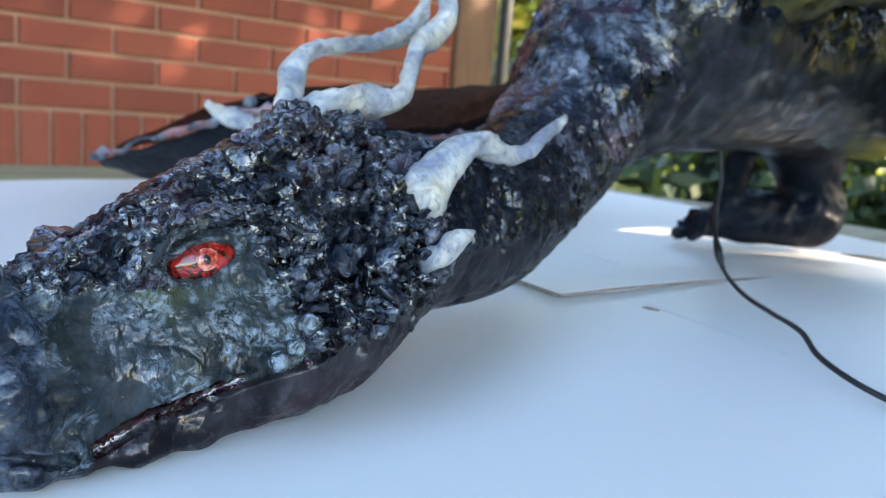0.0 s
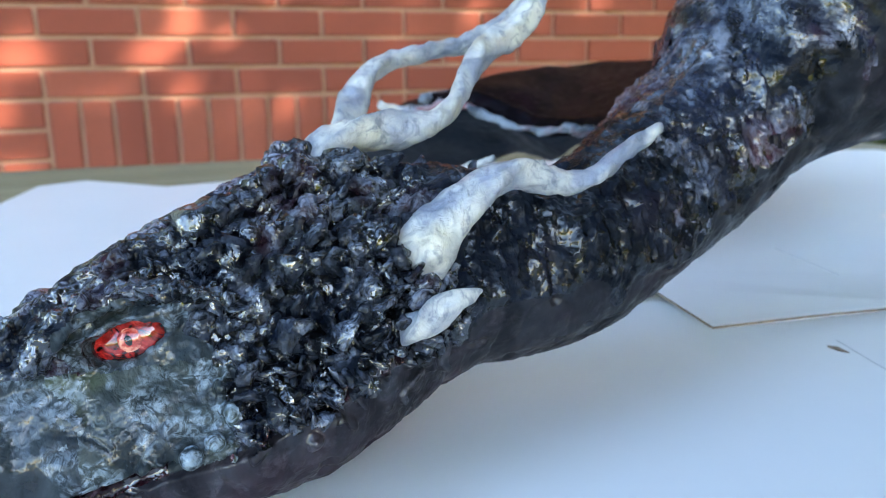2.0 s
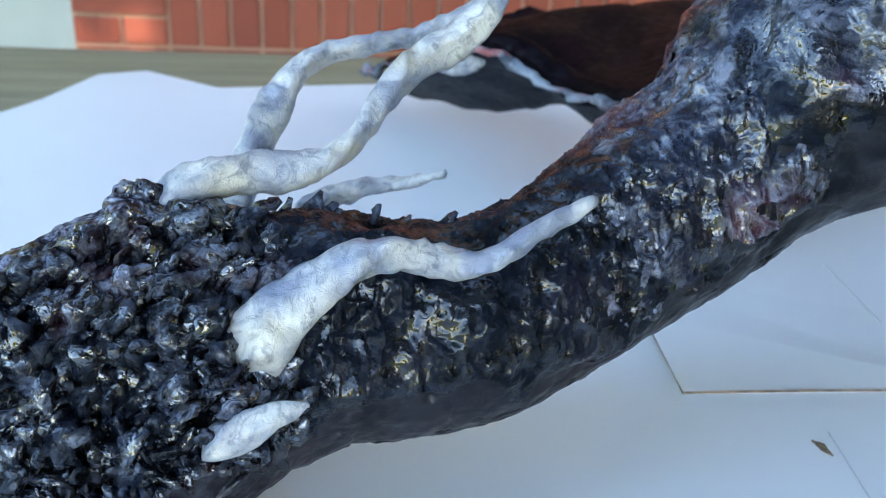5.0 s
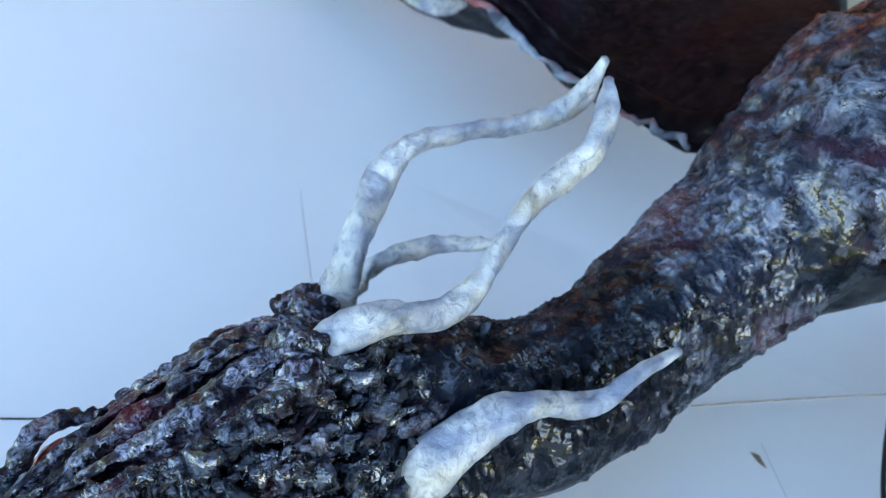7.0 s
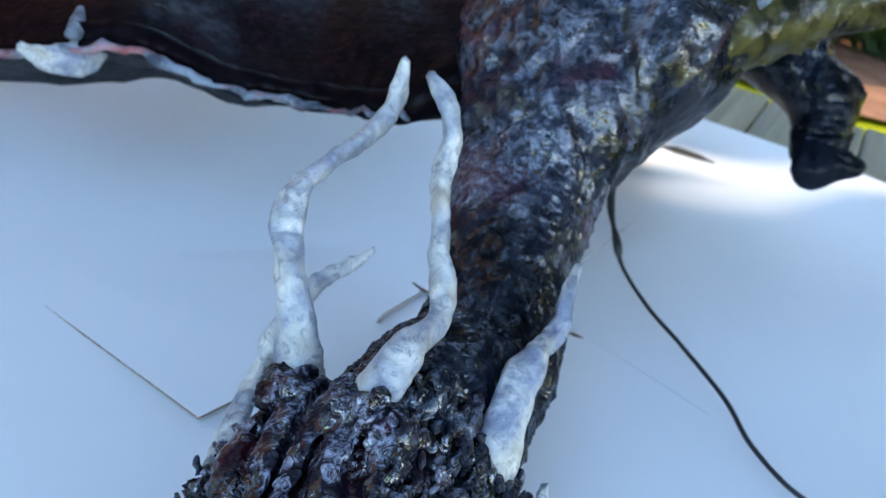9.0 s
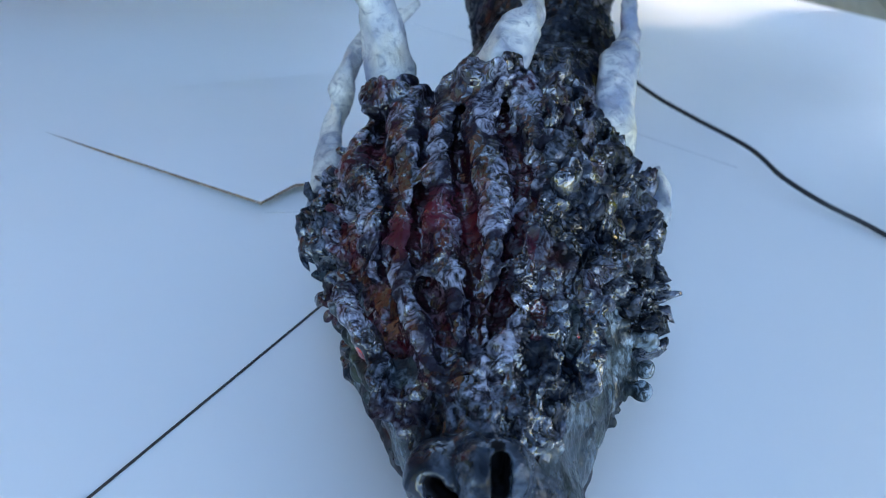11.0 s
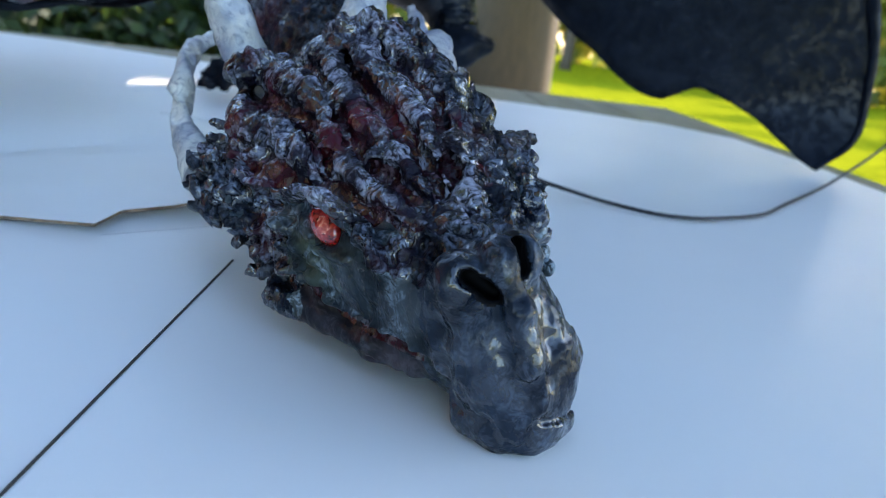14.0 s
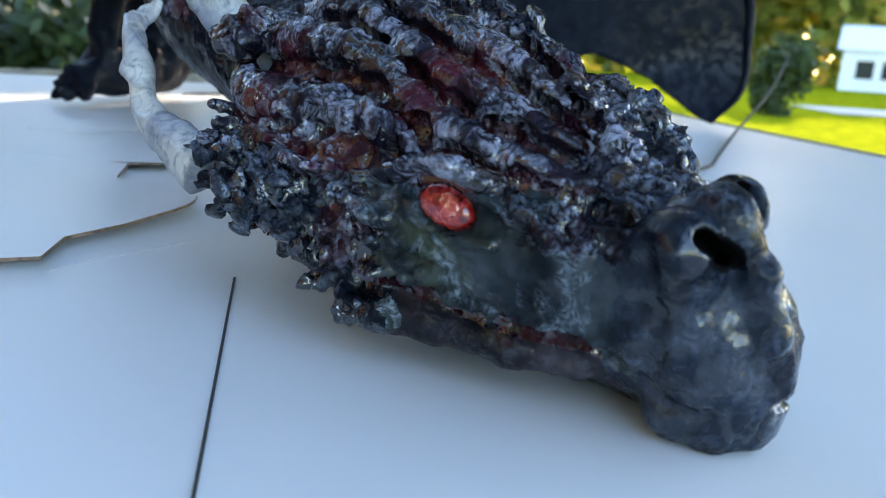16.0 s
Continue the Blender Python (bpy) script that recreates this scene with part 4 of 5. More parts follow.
# scales: small knobs that lie backwards over the crown, cheeks and frill
def knob(length, width, height, seed):
    r = np.random.default_rng(seed)
    rings, sides = 5, 6
    v = []
    for i in range(rings):
        u = i / (rings - 1)
        w = (0.35 + 0.65 * math.sin(math.pi * (0.18 + 0.70 * u))) * (1 - 0.55 * u)
        for k in range(sides):
            t = 2 * math.pi * k / sides
            v.append(((u - 0.35) * length, w * width * math.cos(t) * r.uniform(0.45, 1.35), w * height * (math.sin(t) + 0.55 * u) * r.uniform(0.35, 1.45)))
    f = [(i * sides + k, i * sides + (k + 1) % sides, (i + 1) * sides + (k + 1) % sides, (i + 1) * sides + k) for i in range(rings - 1) for k in range(sides)]
    f += [tuple(range(sides))[::-1], tuple(range((rings - 1) * sides, rings * sides))]
    return np.array(v), f


KNOBS = [knob(1, 0.36 + 0.030 * i, 0.32 + 0.07 * (i % 4), 20 + i) for i in range(14)]


def set_scale(at, normal, back, size, lift, material, squash=1.0):
    """Lays one knob on the surface, its tip pointing along back and lifted from it."""
    nrm = normal / np.linalg.norm(normal)
    x = back - nrm * (back @ nrm)
    if np.linalg.norm(x) < 1e-6:
        return
    x /= np.linalg.norm(x)
    x = x * math.cos(lift) + nrm * math.sin(lift)
    y = np.cross(nrm, x)
    y /= np.linalg.norm(y)
    zz = np.cross(x, y)
    v, f = KNOBS[rng.integers(14)]
    heap.add(at + size * (v[:, :1] * x + v[:, 1:2] * y + squash * v[:, 2:] * zz), f, material, squash < 1.0)


# glossy drop-shaped scales behind the eye, lying back
area = (fa < -0.040 + 0.006 * grit) & (fa > -0.116 + 0.008 * grit) & (fs < 0.006) & (fz > 0.030) & (fz < 0.060 + 0.004 * grit) & (fmat == heap.slot(HIDE))
for k in spaced(centres, area * 0.6, 0.0052):
    set_scale(to_world(centres[k] + fn[k] * 0.0012), to_world(centres[k] + fn[k]) - to_world(centres[k]), np.array((0.85, 0.1, 0.7)) + 0.35 * rng.normal(0, 1, 3), rng.uniform(0.0050, 0.0090), rng.uniform(0.12, 0.65), HIDE, rng.uniform(0.5, 0.8))

roots = to_head(np.array([(0.0655, -0.0205, 0.0545), (0.0721, -0.0225, 0.0585), (0.0790, -0.0222, 0.0626), (0.0800, 0.0020, 0.0770), (0.0870, 0.0040, 0.0845)]))
clear = np.min([np.linalg.norm(centres - q, axis=1) for q in roots], 0) > 0.0095
area = clear & (fa < -0.034 + 0.006 * grit) & (fa > -0.118 + 0.008 * grit) & (fs > 0.004) & (fz > 0.034) & (fmat == heap.slot(HIDE))
for k in spaced(centres, area * 0.9 * (fz > 0.056), 0.0098):
    set_scale(to_world(centres[k] + fn[k] * 0.0010), to_world(centres[k] + fn[k]) - to_world(centres[k]), np.array((0.80, 0.19, 0.70)) + 0.35 * rng.normal(0, 1, 3), rng.uniform(0.0100, 0.0150), rng.uniform(0.15, 0.7), HIDE, rng.uniform(0.7, 0.98))
for k in spaced(centres, area * 0.9, 0.0050):
    set_scale(to_world(centres[k] + fn[k] * 0.0008), to_world(centres[k] + fn[k]) - to_world(centres[k]), np.array((0.60, 0.14, 0.80)) + 0.42 * rng.normal(0, 1, 3), rng.uniform(0.0052, 0.0112), rng.uniform(0.05, 0.75), HIDE, rng.uniform(0.6, 0.98))

# a jagged crest along the back of the neck
ridge = spline([(0.088, 0.055, 0.098), (0.115, 0.052, 0.088), (0.145, 0.052, 0.088), (0.180, 0.058, 0.098), (0.212, 0.070, 0.112), (0.240, 0.083, 0.131), (0.270, 0.090, 0.157), (0.300, 0.095, 0.190)], 64)
for p in ridge:
    set_scale(p + rng.normal(0, 0.0026, 3), np.array((-0.5, 0, 1.0)), np.array((0.5, 0.1, 0.8)) + 0.25 * rng.normal(0, 1, 3), rng.uniform(0.007, 0.015), rng.uniform(0.3, 0.9), HIDE, 0.6)


# horns: twisted, faceted, off-white
def horn(points, radii, flat=0.8, seed=1, knots=1.0):
    n = 130
    line = spline(points, n)
    r = np.interp(np.linspace(0, 1, n), np.linspace(0, 1, len(radii)), radii)
    g = np.random.default_rng(seed)
    r = r * (1 + 0.035 * np.sin(np.linspace(0, 13 * knots, n) + seed))
    line = line + 0.0004 * np.stack([np.sin(np.linspace(0, 23 * knots, n) + k * seed) for k in range(3)], 1)
    v, f = sweep(line, r, 28, 1.0, 0.0, 0.006, g, 0.0)
    # a soft-edged, three-sided rod, flattened and twisted along its length
    turn = np.linspace(0, 7.0 * knots, n) + 0.6 * np.sin(np.linspace(0, 9 * knots, n) + seed)
    ang = 2 * math.pi * np.arange(28) / 28
    for i in range(n):
        b = ang - turn[i]
        flatness = 1.0 / (np.abs(np.cos(b) / 1.16) ** 1.5 + np.abs(np.sin(b) / (0.95 * flat)) ** 1.5) ** (1 / 1.5)
        edge = (1.08 * flatness) * (1 + 0.07 * np.cos(3 * b + 1.0))
        v[28 * i : 28 * i + 28] = line[i] + (v[28 * i : 28 * i + 28] - line[i]) * edge[:, None]
    ridge_ = np.abs(lattice_noise(v, 150, 33))[:, None]
    v = v + 0.0007 * np.stack([lattice_noise(v, 200, 30 + k) for k in range(3)], 1) + 0.0021 * (0.4 - ridge_) * np.array((0.2, -0.3, 1.0))
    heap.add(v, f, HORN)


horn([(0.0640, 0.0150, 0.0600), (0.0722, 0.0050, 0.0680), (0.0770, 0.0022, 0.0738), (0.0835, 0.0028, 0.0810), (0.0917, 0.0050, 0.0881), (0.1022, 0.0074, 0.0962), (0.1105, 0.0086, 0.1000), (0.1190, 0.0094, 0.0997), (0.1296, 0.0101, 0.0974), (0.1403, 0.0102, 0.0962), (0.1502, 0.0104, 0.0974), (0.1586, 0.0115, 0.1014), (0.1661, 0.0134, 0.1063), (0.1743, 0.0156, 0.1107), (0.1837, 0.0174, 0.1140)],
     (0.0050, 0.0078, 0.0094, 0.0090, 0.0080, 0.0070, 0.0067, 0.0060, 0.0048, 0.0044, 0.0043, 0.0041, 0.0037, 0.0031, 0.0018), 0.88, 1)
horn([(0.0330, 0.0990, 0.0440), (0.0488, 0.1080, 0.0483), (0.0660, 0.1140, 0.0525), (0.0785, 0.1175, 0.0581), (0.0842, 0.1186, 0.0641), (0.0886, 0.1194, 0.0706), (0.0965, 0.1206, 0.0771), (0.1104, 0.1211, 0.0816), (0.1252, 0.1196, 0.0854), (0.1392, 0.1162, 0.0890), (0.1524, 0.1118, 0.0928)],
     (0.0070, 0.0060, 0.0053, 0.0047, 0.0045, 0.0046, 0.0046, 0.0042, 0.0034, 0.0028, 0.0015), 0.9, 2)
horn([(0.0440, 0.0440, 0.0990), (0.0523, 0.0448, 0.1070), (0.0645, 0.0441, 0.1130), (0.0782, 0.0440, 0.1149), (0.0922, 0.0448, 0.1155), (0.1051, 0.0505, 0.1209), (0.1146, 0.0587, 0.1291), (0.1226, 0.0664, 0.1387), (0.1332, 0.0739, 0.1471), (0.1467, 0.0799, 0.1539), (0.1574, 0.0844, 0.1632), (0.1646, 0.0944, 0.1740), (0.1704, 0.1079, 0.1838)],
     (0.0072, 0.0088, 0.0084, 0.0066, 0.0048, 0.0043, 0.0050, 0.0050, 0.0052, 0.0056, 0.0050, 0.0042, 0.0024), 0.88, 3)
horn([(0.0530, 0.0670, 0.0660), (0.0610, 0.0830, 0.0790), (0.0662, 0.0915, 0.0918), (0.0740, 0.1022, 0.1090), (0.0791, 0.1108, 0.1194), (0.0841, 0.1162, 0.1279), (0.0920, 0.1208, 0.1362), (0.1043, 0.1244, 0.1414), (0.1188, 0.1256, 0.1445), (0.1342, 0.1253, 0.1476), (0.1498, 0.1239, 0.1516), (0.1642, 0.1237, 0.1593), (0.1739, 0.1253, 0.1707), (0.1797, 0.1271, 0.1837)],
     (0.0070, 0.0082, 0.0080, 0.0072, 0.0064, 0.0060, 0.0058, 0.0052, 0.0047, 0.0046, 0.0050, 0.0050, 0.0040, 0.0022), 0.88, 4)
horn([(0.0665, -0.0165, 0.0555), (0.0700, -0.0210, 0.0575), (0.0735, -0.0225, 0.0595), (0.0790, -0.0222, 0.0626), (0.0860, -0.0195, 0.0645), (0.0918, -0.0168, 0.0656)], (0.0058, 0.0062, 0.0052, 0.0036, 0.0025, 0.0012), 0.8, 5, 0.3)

# eyes
SIZE = {1: (0.0114, 0.0064), -1: (0.0082, 0.0052)}
for sgn in (-1, 1):
    c, along, out = [np.array(q) for q in EYES[sgn]]
    along = along / np.linalg.norm(along)
    out = out - along * (out @ along)
    out /= np.linalg.norm(out)
    rise = np.cross(out, along) * sgn
    v, f = sweep([(0, 0, -0.5), (0, 0, -0.3), (0, 0, 0.0), (0, 0, 0.25), (0, 0, 0.42), (0, 0, 0.5)], (0.5, 0.85, 1.0, 0.8, 0.45, 0.12), 24)
    loc = c + SIZE[sgn][0] * v[:, :1] * along + SIZE[sgn][1] * v[:, 1:2] * rise + 0.0056 * v[:, 2:] * out
    heap.add(to_world(loc), f, EYE)
    if sgn > 0:
        heap.add(to_world(c + out * 0.0024 - 0.001 * along + 0.0019 * v[:, :1] * along + 0.0022 * v[:, 1:2] * rise + 0.0020 * v[:, 2:] * out), f, PUPIL)
        heap.add(to_world(c + out * 0.0012 - 0.0008 * along + 0.0056 * v[:, :1] * along + 0.0044 * v[:, 1:2] * rise + 0.0040 * v[:, 2:] * out), f, IRIS)
    else:
        heap.add(to_world(c + out * 0.0014 + 0.0010 * along - 0.0004 * rise + 0.0042 * v[:, :1] * along + 0.0036 * v[:, 1:2] * rise + 0.0030 * v[:, 2:] * out), f, IRIS)

# body, legs and wing arms
body = Clay((0.24, -0.16, 0.0), (0.98, 0.30, 0.34), 0.0034)
trunk = spline([(0.270, 0.081, 0.118, 0.038), (0.310, 0.086, 0.148, 0.050), (0.360, 0.088, 0.170, 0.066), (0.450, 0.090, 0.185, 0.078), (0.580, 0.098, 0.190, 0.082), (0.700, 0.110, 0.180, 0.072), (0.800, 0.120, 0.160, 0.050), (0.900, 0.140, 0.130, 0.032)], 20)
body.chain(trunk[:, :3], trunk[:, 3], 0.02)
# shoulders
body.ball((0.345, 0.135, 0.165), (0.055, 0.035, 0.045), 0.02)
body.ball((0.345, 0.035, 0.190), (0.055, 0.035, 0.045), 0.02)
# legs with claws
body.chain([(0.62, 0.125, 0.150), (0.70, 0.125, 0.100), (0.712, 0.115, 0.045)], (0.045, 0.032, 0.026), 0.012)
body.chain([(0.708, 0.115, 0.034), (0.655, 0.158, 0.030), (0.620, 0.188, 0.024)], (0.030, 0.024, 0.015), 0.008)
body.limb((0.640, 0.170, 0.030), (0.622, 0.150, 0.115), 0.011, 0.012, 0.008)
body.chain([(0.66, 0.020, 0.160), (0.64, -0.050, 0.125), (0.625, -0.062, 0.085)], (0.040, 0.026, 0.021), 0.012)
body.chain([(0.625, -0.062, 0.090), (0.600, -0.066, 0.074), (0.612, -0.090, 0.082)], (0.021, 0.016, 0.010), 0.008)
for dx, dy in ((-0.030, 0.010), (-0.028, -0.006), (-0.018, 0.022)):
    body.limb((0.622, 0.186, 0.022), (0.622 + dx, 0.186 + dy, 0.008), 0.010, 0.004, 0.005)
bv, bq = body.mesh()
bn = normals(bv, bq)
warp = bv + 0.020 * np.stack([lattice_noise(bv, 26, 21 + k) for k in range(3)], 1)
fold = 1 - 2 * np.abs(lattice_noise(warp, 42, 7))
fine = 1 - 2 * np.abs(lattice_noise(warp, 110, 8))
bv = bv + bn * ((0.0050 * fold + 0.0022 * fine) * np.clip(bn[:, 2] + 0.75, 0.12, 1))[:, None]
bc, bf = bv[bq].mean(1), bn[bq].mean(1)
tint = lattice_noise(bc, 34, 22) + 0.7 * lattice_noise(bc, 110, 23)
bm_ = np.full(len(bq), heap.slot(NECK))
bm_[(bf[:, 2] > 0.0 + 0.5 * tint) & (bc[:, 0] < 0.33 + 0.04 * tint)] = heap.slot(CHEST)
bm_[bf[:, 2] < -0.12 + 0.15 * tint] = heap.slot(SLATE)
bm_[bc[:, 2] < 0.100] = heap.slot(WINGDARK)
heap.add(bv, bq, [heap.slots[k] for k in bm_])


def membrane(edge, rear, sag, material, nu=44, nv=16, thick=0.0022, seed=1, inner=None, reach=0.0):
    """A skin between a leading edge and a rear edge, with a slight sag and creases."""
    e, r = spline(edge, nu), spline(rear, nu)
    v = np.zeros((2, nu, nv, 3))
    for j in range(nv):
        t = j / (nv - 1)
        v[0, :, j] = e * (1 - t) + r * t
        v[0, :, j, 2] -= sag * math.sin(math.pi * t) * np.sin(np.linspace(0, math.pi, nu))
    flat = v[0].reshape(-1, 3)
    flat[:, 2] += 0.004 * lattice_noise(flat, 30, seed) + 0.002 * lattice_noise(flat, 80, seed + 1)
    v[0] = flat.reshape(nu, nv, 3)
    v[1] = v[0] - np.array((0, 0, thick))
    f = []
    at = lambda s, i, j: s * nu * nv + i * nv + j  # noqa: E731
    for i in range(nu - 1):
        for j in range(nv - 1):
            f.append((at(0, i, j), at(0, i + 1, j), at(0, i + 1, j + 1), at(0, i, j + 1)))
            f.append((at(1, i, j), at(1, i, j + 1), at(1, i + 1, j + 1), at(1, i + 1, j)))
    for i in range(nu - 1):
        f.append((at(0, i, 0), at(1, i, 0), at(1, i + 1, 0), at(0, i + 1, 0)))
        f.append((at(0, i, nv - 1), at(0, i + 1, nv - 1), at(1, i + 1, nv - 1), at(1, i, nv - 1)))
    v = v.reshape(-1, 3)
    if inner:
        mid = np.array([v[list(q)].mean(0) for q in f])
        along = np.array([(q[0] % (nu * nv)) // nv / nu for q in f])
        near = along + 0.10 * lattice_noise(mid, 40, 3) + 0.06 * lattice_noise(mid, 120, 4) < reach
        material = [inner if k else material for k in near]
    heap.add(v, f, material)


def arm(points, radii, material, seed, n=40, sides=12, flat=0.85):
    line = spline(points, n)
    r = np.interp(np.linspace(0, 1, n), np.linspace(0, 1, len(radii)), radii)
    v, f = sweep(line, r, sides, flat, 0.8, 0.07, np.random.default_rng(seed))
    heap.add(v, f, material)


# wing on the wall's side
LEAD = [(0.345, 0.135, 0.150), (0.303, 0.185, 0.106), (0.294, 0.236, 0.094), (0.280, 0.288, 0.089), (0.266, 0.325, 0.089), (0.235, 0.370, 0.106), (0.205, 0.402, 0.102), (0.184, 0.470, 0.080), (0.166, 0.570, 0.056), (0.158, 0.655, 0.036)]
REAR = [(0.400, 0.175, 0.180), (0.430, 0.230, 0.172), (0.490, 0.300, 0.168), (0.610, 0.430, 0.158), (0.560, 0.540, 0.142), (0.430, 0.530, 0.122), (0.330, 0.500, 0.108), (0.295, 0.605, 0.098), (0.230, 0.650, 0.062), (0.163, 0.662, 0.038)]
membrane(LEAD, REAR, -0.018, WING, seed=3)
arm([(x + 0.014, y + 0.010, z + 0.002) for x, y, z in LEAD[:7]], (0.030, 0.016, 0.010, 0.009, 0.010, 0.011, 0.012), WING, 5)
# the hull below the leading edge is deep and dark
membrane([(x + 0.004, y, z - 0.003) for x, y, z in LEAD], [(x + 1.5 * d, y + 0.9 * d, max(0.008, z - d)) for (x, y, z), d in zip(LEAD, (0.002, 0.003, 0.005, 0.012, 0.026, 0.044, 0.054, 0.050, 0.038, 0.012))], 0.0, WINGDARK, seed=21)
edge_rng = np.random.default_rng(6)
rim = spline([(x - 0.002, y - 0.002, z) for x, y, z in LEAD[1:]], 60) + edge_rng.normal(0, 0.0016, (60, 3))
wide = np.convolve(edge_rng.uniform(0.0010, 0.0070, 60), (0.25, 0.5, 0.25), "same")
v, f = sweep(rim, wide, 9, 0.7, 2.0, 0.16, edge_rng)
heap.add(v, f, RIM)
# finger bones that stand out of the skin
arm([(0.210, 0.402, 0.110), (0.250, 0.440, 0.112), (0.322, 0.500, 0.111)], (0.006, 0.005, 0.004), RIM, 7, 16)
arm([(0.290, 0.590, 0.096), (0.310, 0.560, 0.108), (0.318, 0.510, 0.110)], (0.012, 0.014, 0.008), WING, 17, 16)
horn([(0.226, 0.402, 0.098), (0.206, 0.396, 0.094), (0.186, 0.400, 0.097), (0.1703, 0.4044, 0.1071)], (0.0095, 0.0102, 0.0072, 0.002), 0.8, 8, 0.3)
# wing on the yard's side
LEAD2 = [(0.345, 0.035, 0.200), (0.420, -0.040, 0.238), (0.470, -0.150, 0.272), (0.505, -0.300, 0.275), (0.515, -0.430, 0.235), (0.508, -0.472, 0.150), (0.505, -0.481, 0.085), (0.500, -0.476, 0.038), (0.497, -0.440, 0.006)]
REAR2 = [(0.460, 0.020, 0.215), (0.580, -0.065, 0.210), (0.635, -0.140, 0.155), (0.590, -0.225, 0.085), (0.579, -0.287, 0.055), (0.565, -0.330, 0.070), (0.545, -0.380, 0.050), (0.515, -0.420, 0.022), (0.498, -0.438, 0.005)]
membrane(LEAD2, REAR2, 0.0, WINGDARK, seed=9, inner=OLIVE, reach=0.20)
arm(LEAD2[:4], (0.036, 0.026, 0.019, 0.015), OLIVE, 14, 60, 24)
rim2 = spline([(x - 0.026, y + 0.002, z + 0.014) for x, y, z in LEAD2[:4]], 40) + edge_rng.normal(0, 0.0016, (40, 3))
v, f = sweep(rim2, np.convolve(edge_rng.uniform(0.004, 0.013, 40), (0.25, 0.5, 0.25), "same"), 9, 0.7, 2.0, 0.16, edge_rng)
heap.add(v, f, RIM)
arm(LEAD2, (0.032, 0.022, 0.016, 0.014, 0.012, 0.007, 0.005, 0.004, 0.003), WINGDARK, 12)
dragon = heap.build("dragon_sculpture")
tagged(dragon, "glossy black dragon sculpture with pale horns, lying on white cardboard", "sculpture")

# ---- house wall ----
WALL_Y = 1.760
L, C, MT = 0.2032, 0.0654, 0.0095
U0, V0 = -0.2368, 0.0185
WALL_END = 1.62
wall = tagged(obj("wall_north", boxed((U0 - L, WALL_Y + 0.012, GROUND - 0.4), (WALL_END, WALL_Y + 0.24, 2.7)), MORTAR), "red brick house wall with pale mortar joints", "wall", kind="structure")
tagged(obj("floor", boxed((-3.0, -1.2, GROUND - 0.12), (1.30, WALL_Y + 0.01, GROUND)), SLAB), "grey concrete porch slab", "floor", kind="structure")
tagged(obj("wall_side", boxed((-5.0, WALL_Y + 0.50, GROUND - 0.4), (U0 - L, WALL_Y + 0.60, 2.7)), SIDING), "pale grey-green recessed wall beside the brick corner", "wall", kind="structure")
# roof out of view, its eave added to hold sky light off the table
tagged(obj("roof", boxed((-5.2, WALL_Y - 0.45, 2.7), (WALL_END + 0.3, WALL_Y + 6.0, 2.85)), ROOFING), "grey house roof added out of view above the brick wall", "roof", kind="structure")

brick_mesh = {}


def brick(parent, x0, x1, z0, z1, y=WALL_Y):
    w, h = x1 - x0, z1 - z0
    key = (round(w, 3), round(h, 3))
    if key not in brick_mesh:
        bm = boxed((-w / 2, 0, -h / 2), (w / 2, 0.02, h / 2))
        me = bpy.data.meshes.new("brick")
        bmesh.ops.bevel(bm, geom=bm.edges[:], offset=0.0022, segments=1, affect="EDGES")
        bm.to_mesh(me)
        bm.free()
        me.materials.append(BRICK)
        brick_mesh[key] = me
    ob = new("brick", brick_mesh[key])
    ob.parent = parent
    ob.location = ((x0 + x1) / 2, y + random.uniform(-0.001, 0.0012), (z0 + z1) / 2)
    return ob


# ---- yard ----
SLOPE = 0.030


def lawn_z(x, y):
    return GROUND - 0.20 - SLOPE * max(0.0, 0.86 * x - 0.51 * y - 1.5)


def build_ground():
    bm = bmesh.new()
    xs = [-300, -20, -6, 0, 2, 4, 7, 11, 16, 24, 36, 60, 110, 300]
    ys = [-300, -110, -60, -36, -24, -16, -11, -7, -4, -2, 0, 2, 5, 12, 40, 300]
    g = [[bm.verts.new((x, y, lawn_z(x, y))) for y in ys] for x in xs]
    for i in range(len(xs) - 1):
        for j in range(len(ys) - 1):
            bm.faces.new((g[i][j], g[i + 1][j], g[i + 1][j + 1], g[i][j + 1]))
    return tagged(obj("ground", bm, LAWN), "sunlit yellow-green mown lawn", "lawn", kind="structure")


build_ground()


def ribbon(name, a, b, w, material, label, category, lift=0.03):
    a, b = Vector(a), Vector(b)
    s = Vector((-(b - a).y, (b - a).x)).normalized() * w / 2
    bm = bmesh.new()
    rows = []
    for k in range(25):
        p = a + (b - a) * k / 24
        rows.append([bm.verts.new((q.x, q.y, lawn_z(q.x, q.y) + lift)) for q in (p - s, p, p + s)])
    for r0, r1 in zip(rows, rows[1:]):
        for j in (0, 1):
            bm.faces.new((r0[j], r1[j], r1[j + 1], r0[j + 1]))
    bmesh.ops.recalc_face_normals(bm, faces=bm.faces)
    return tagged(obj(name, bm, material), label, category, kind="structure")


ribbon("road", (12.5, -29.5), (18.0, -17.3), 4.0, ROAD, "pale sunlit concrete road across the lawn", "road")


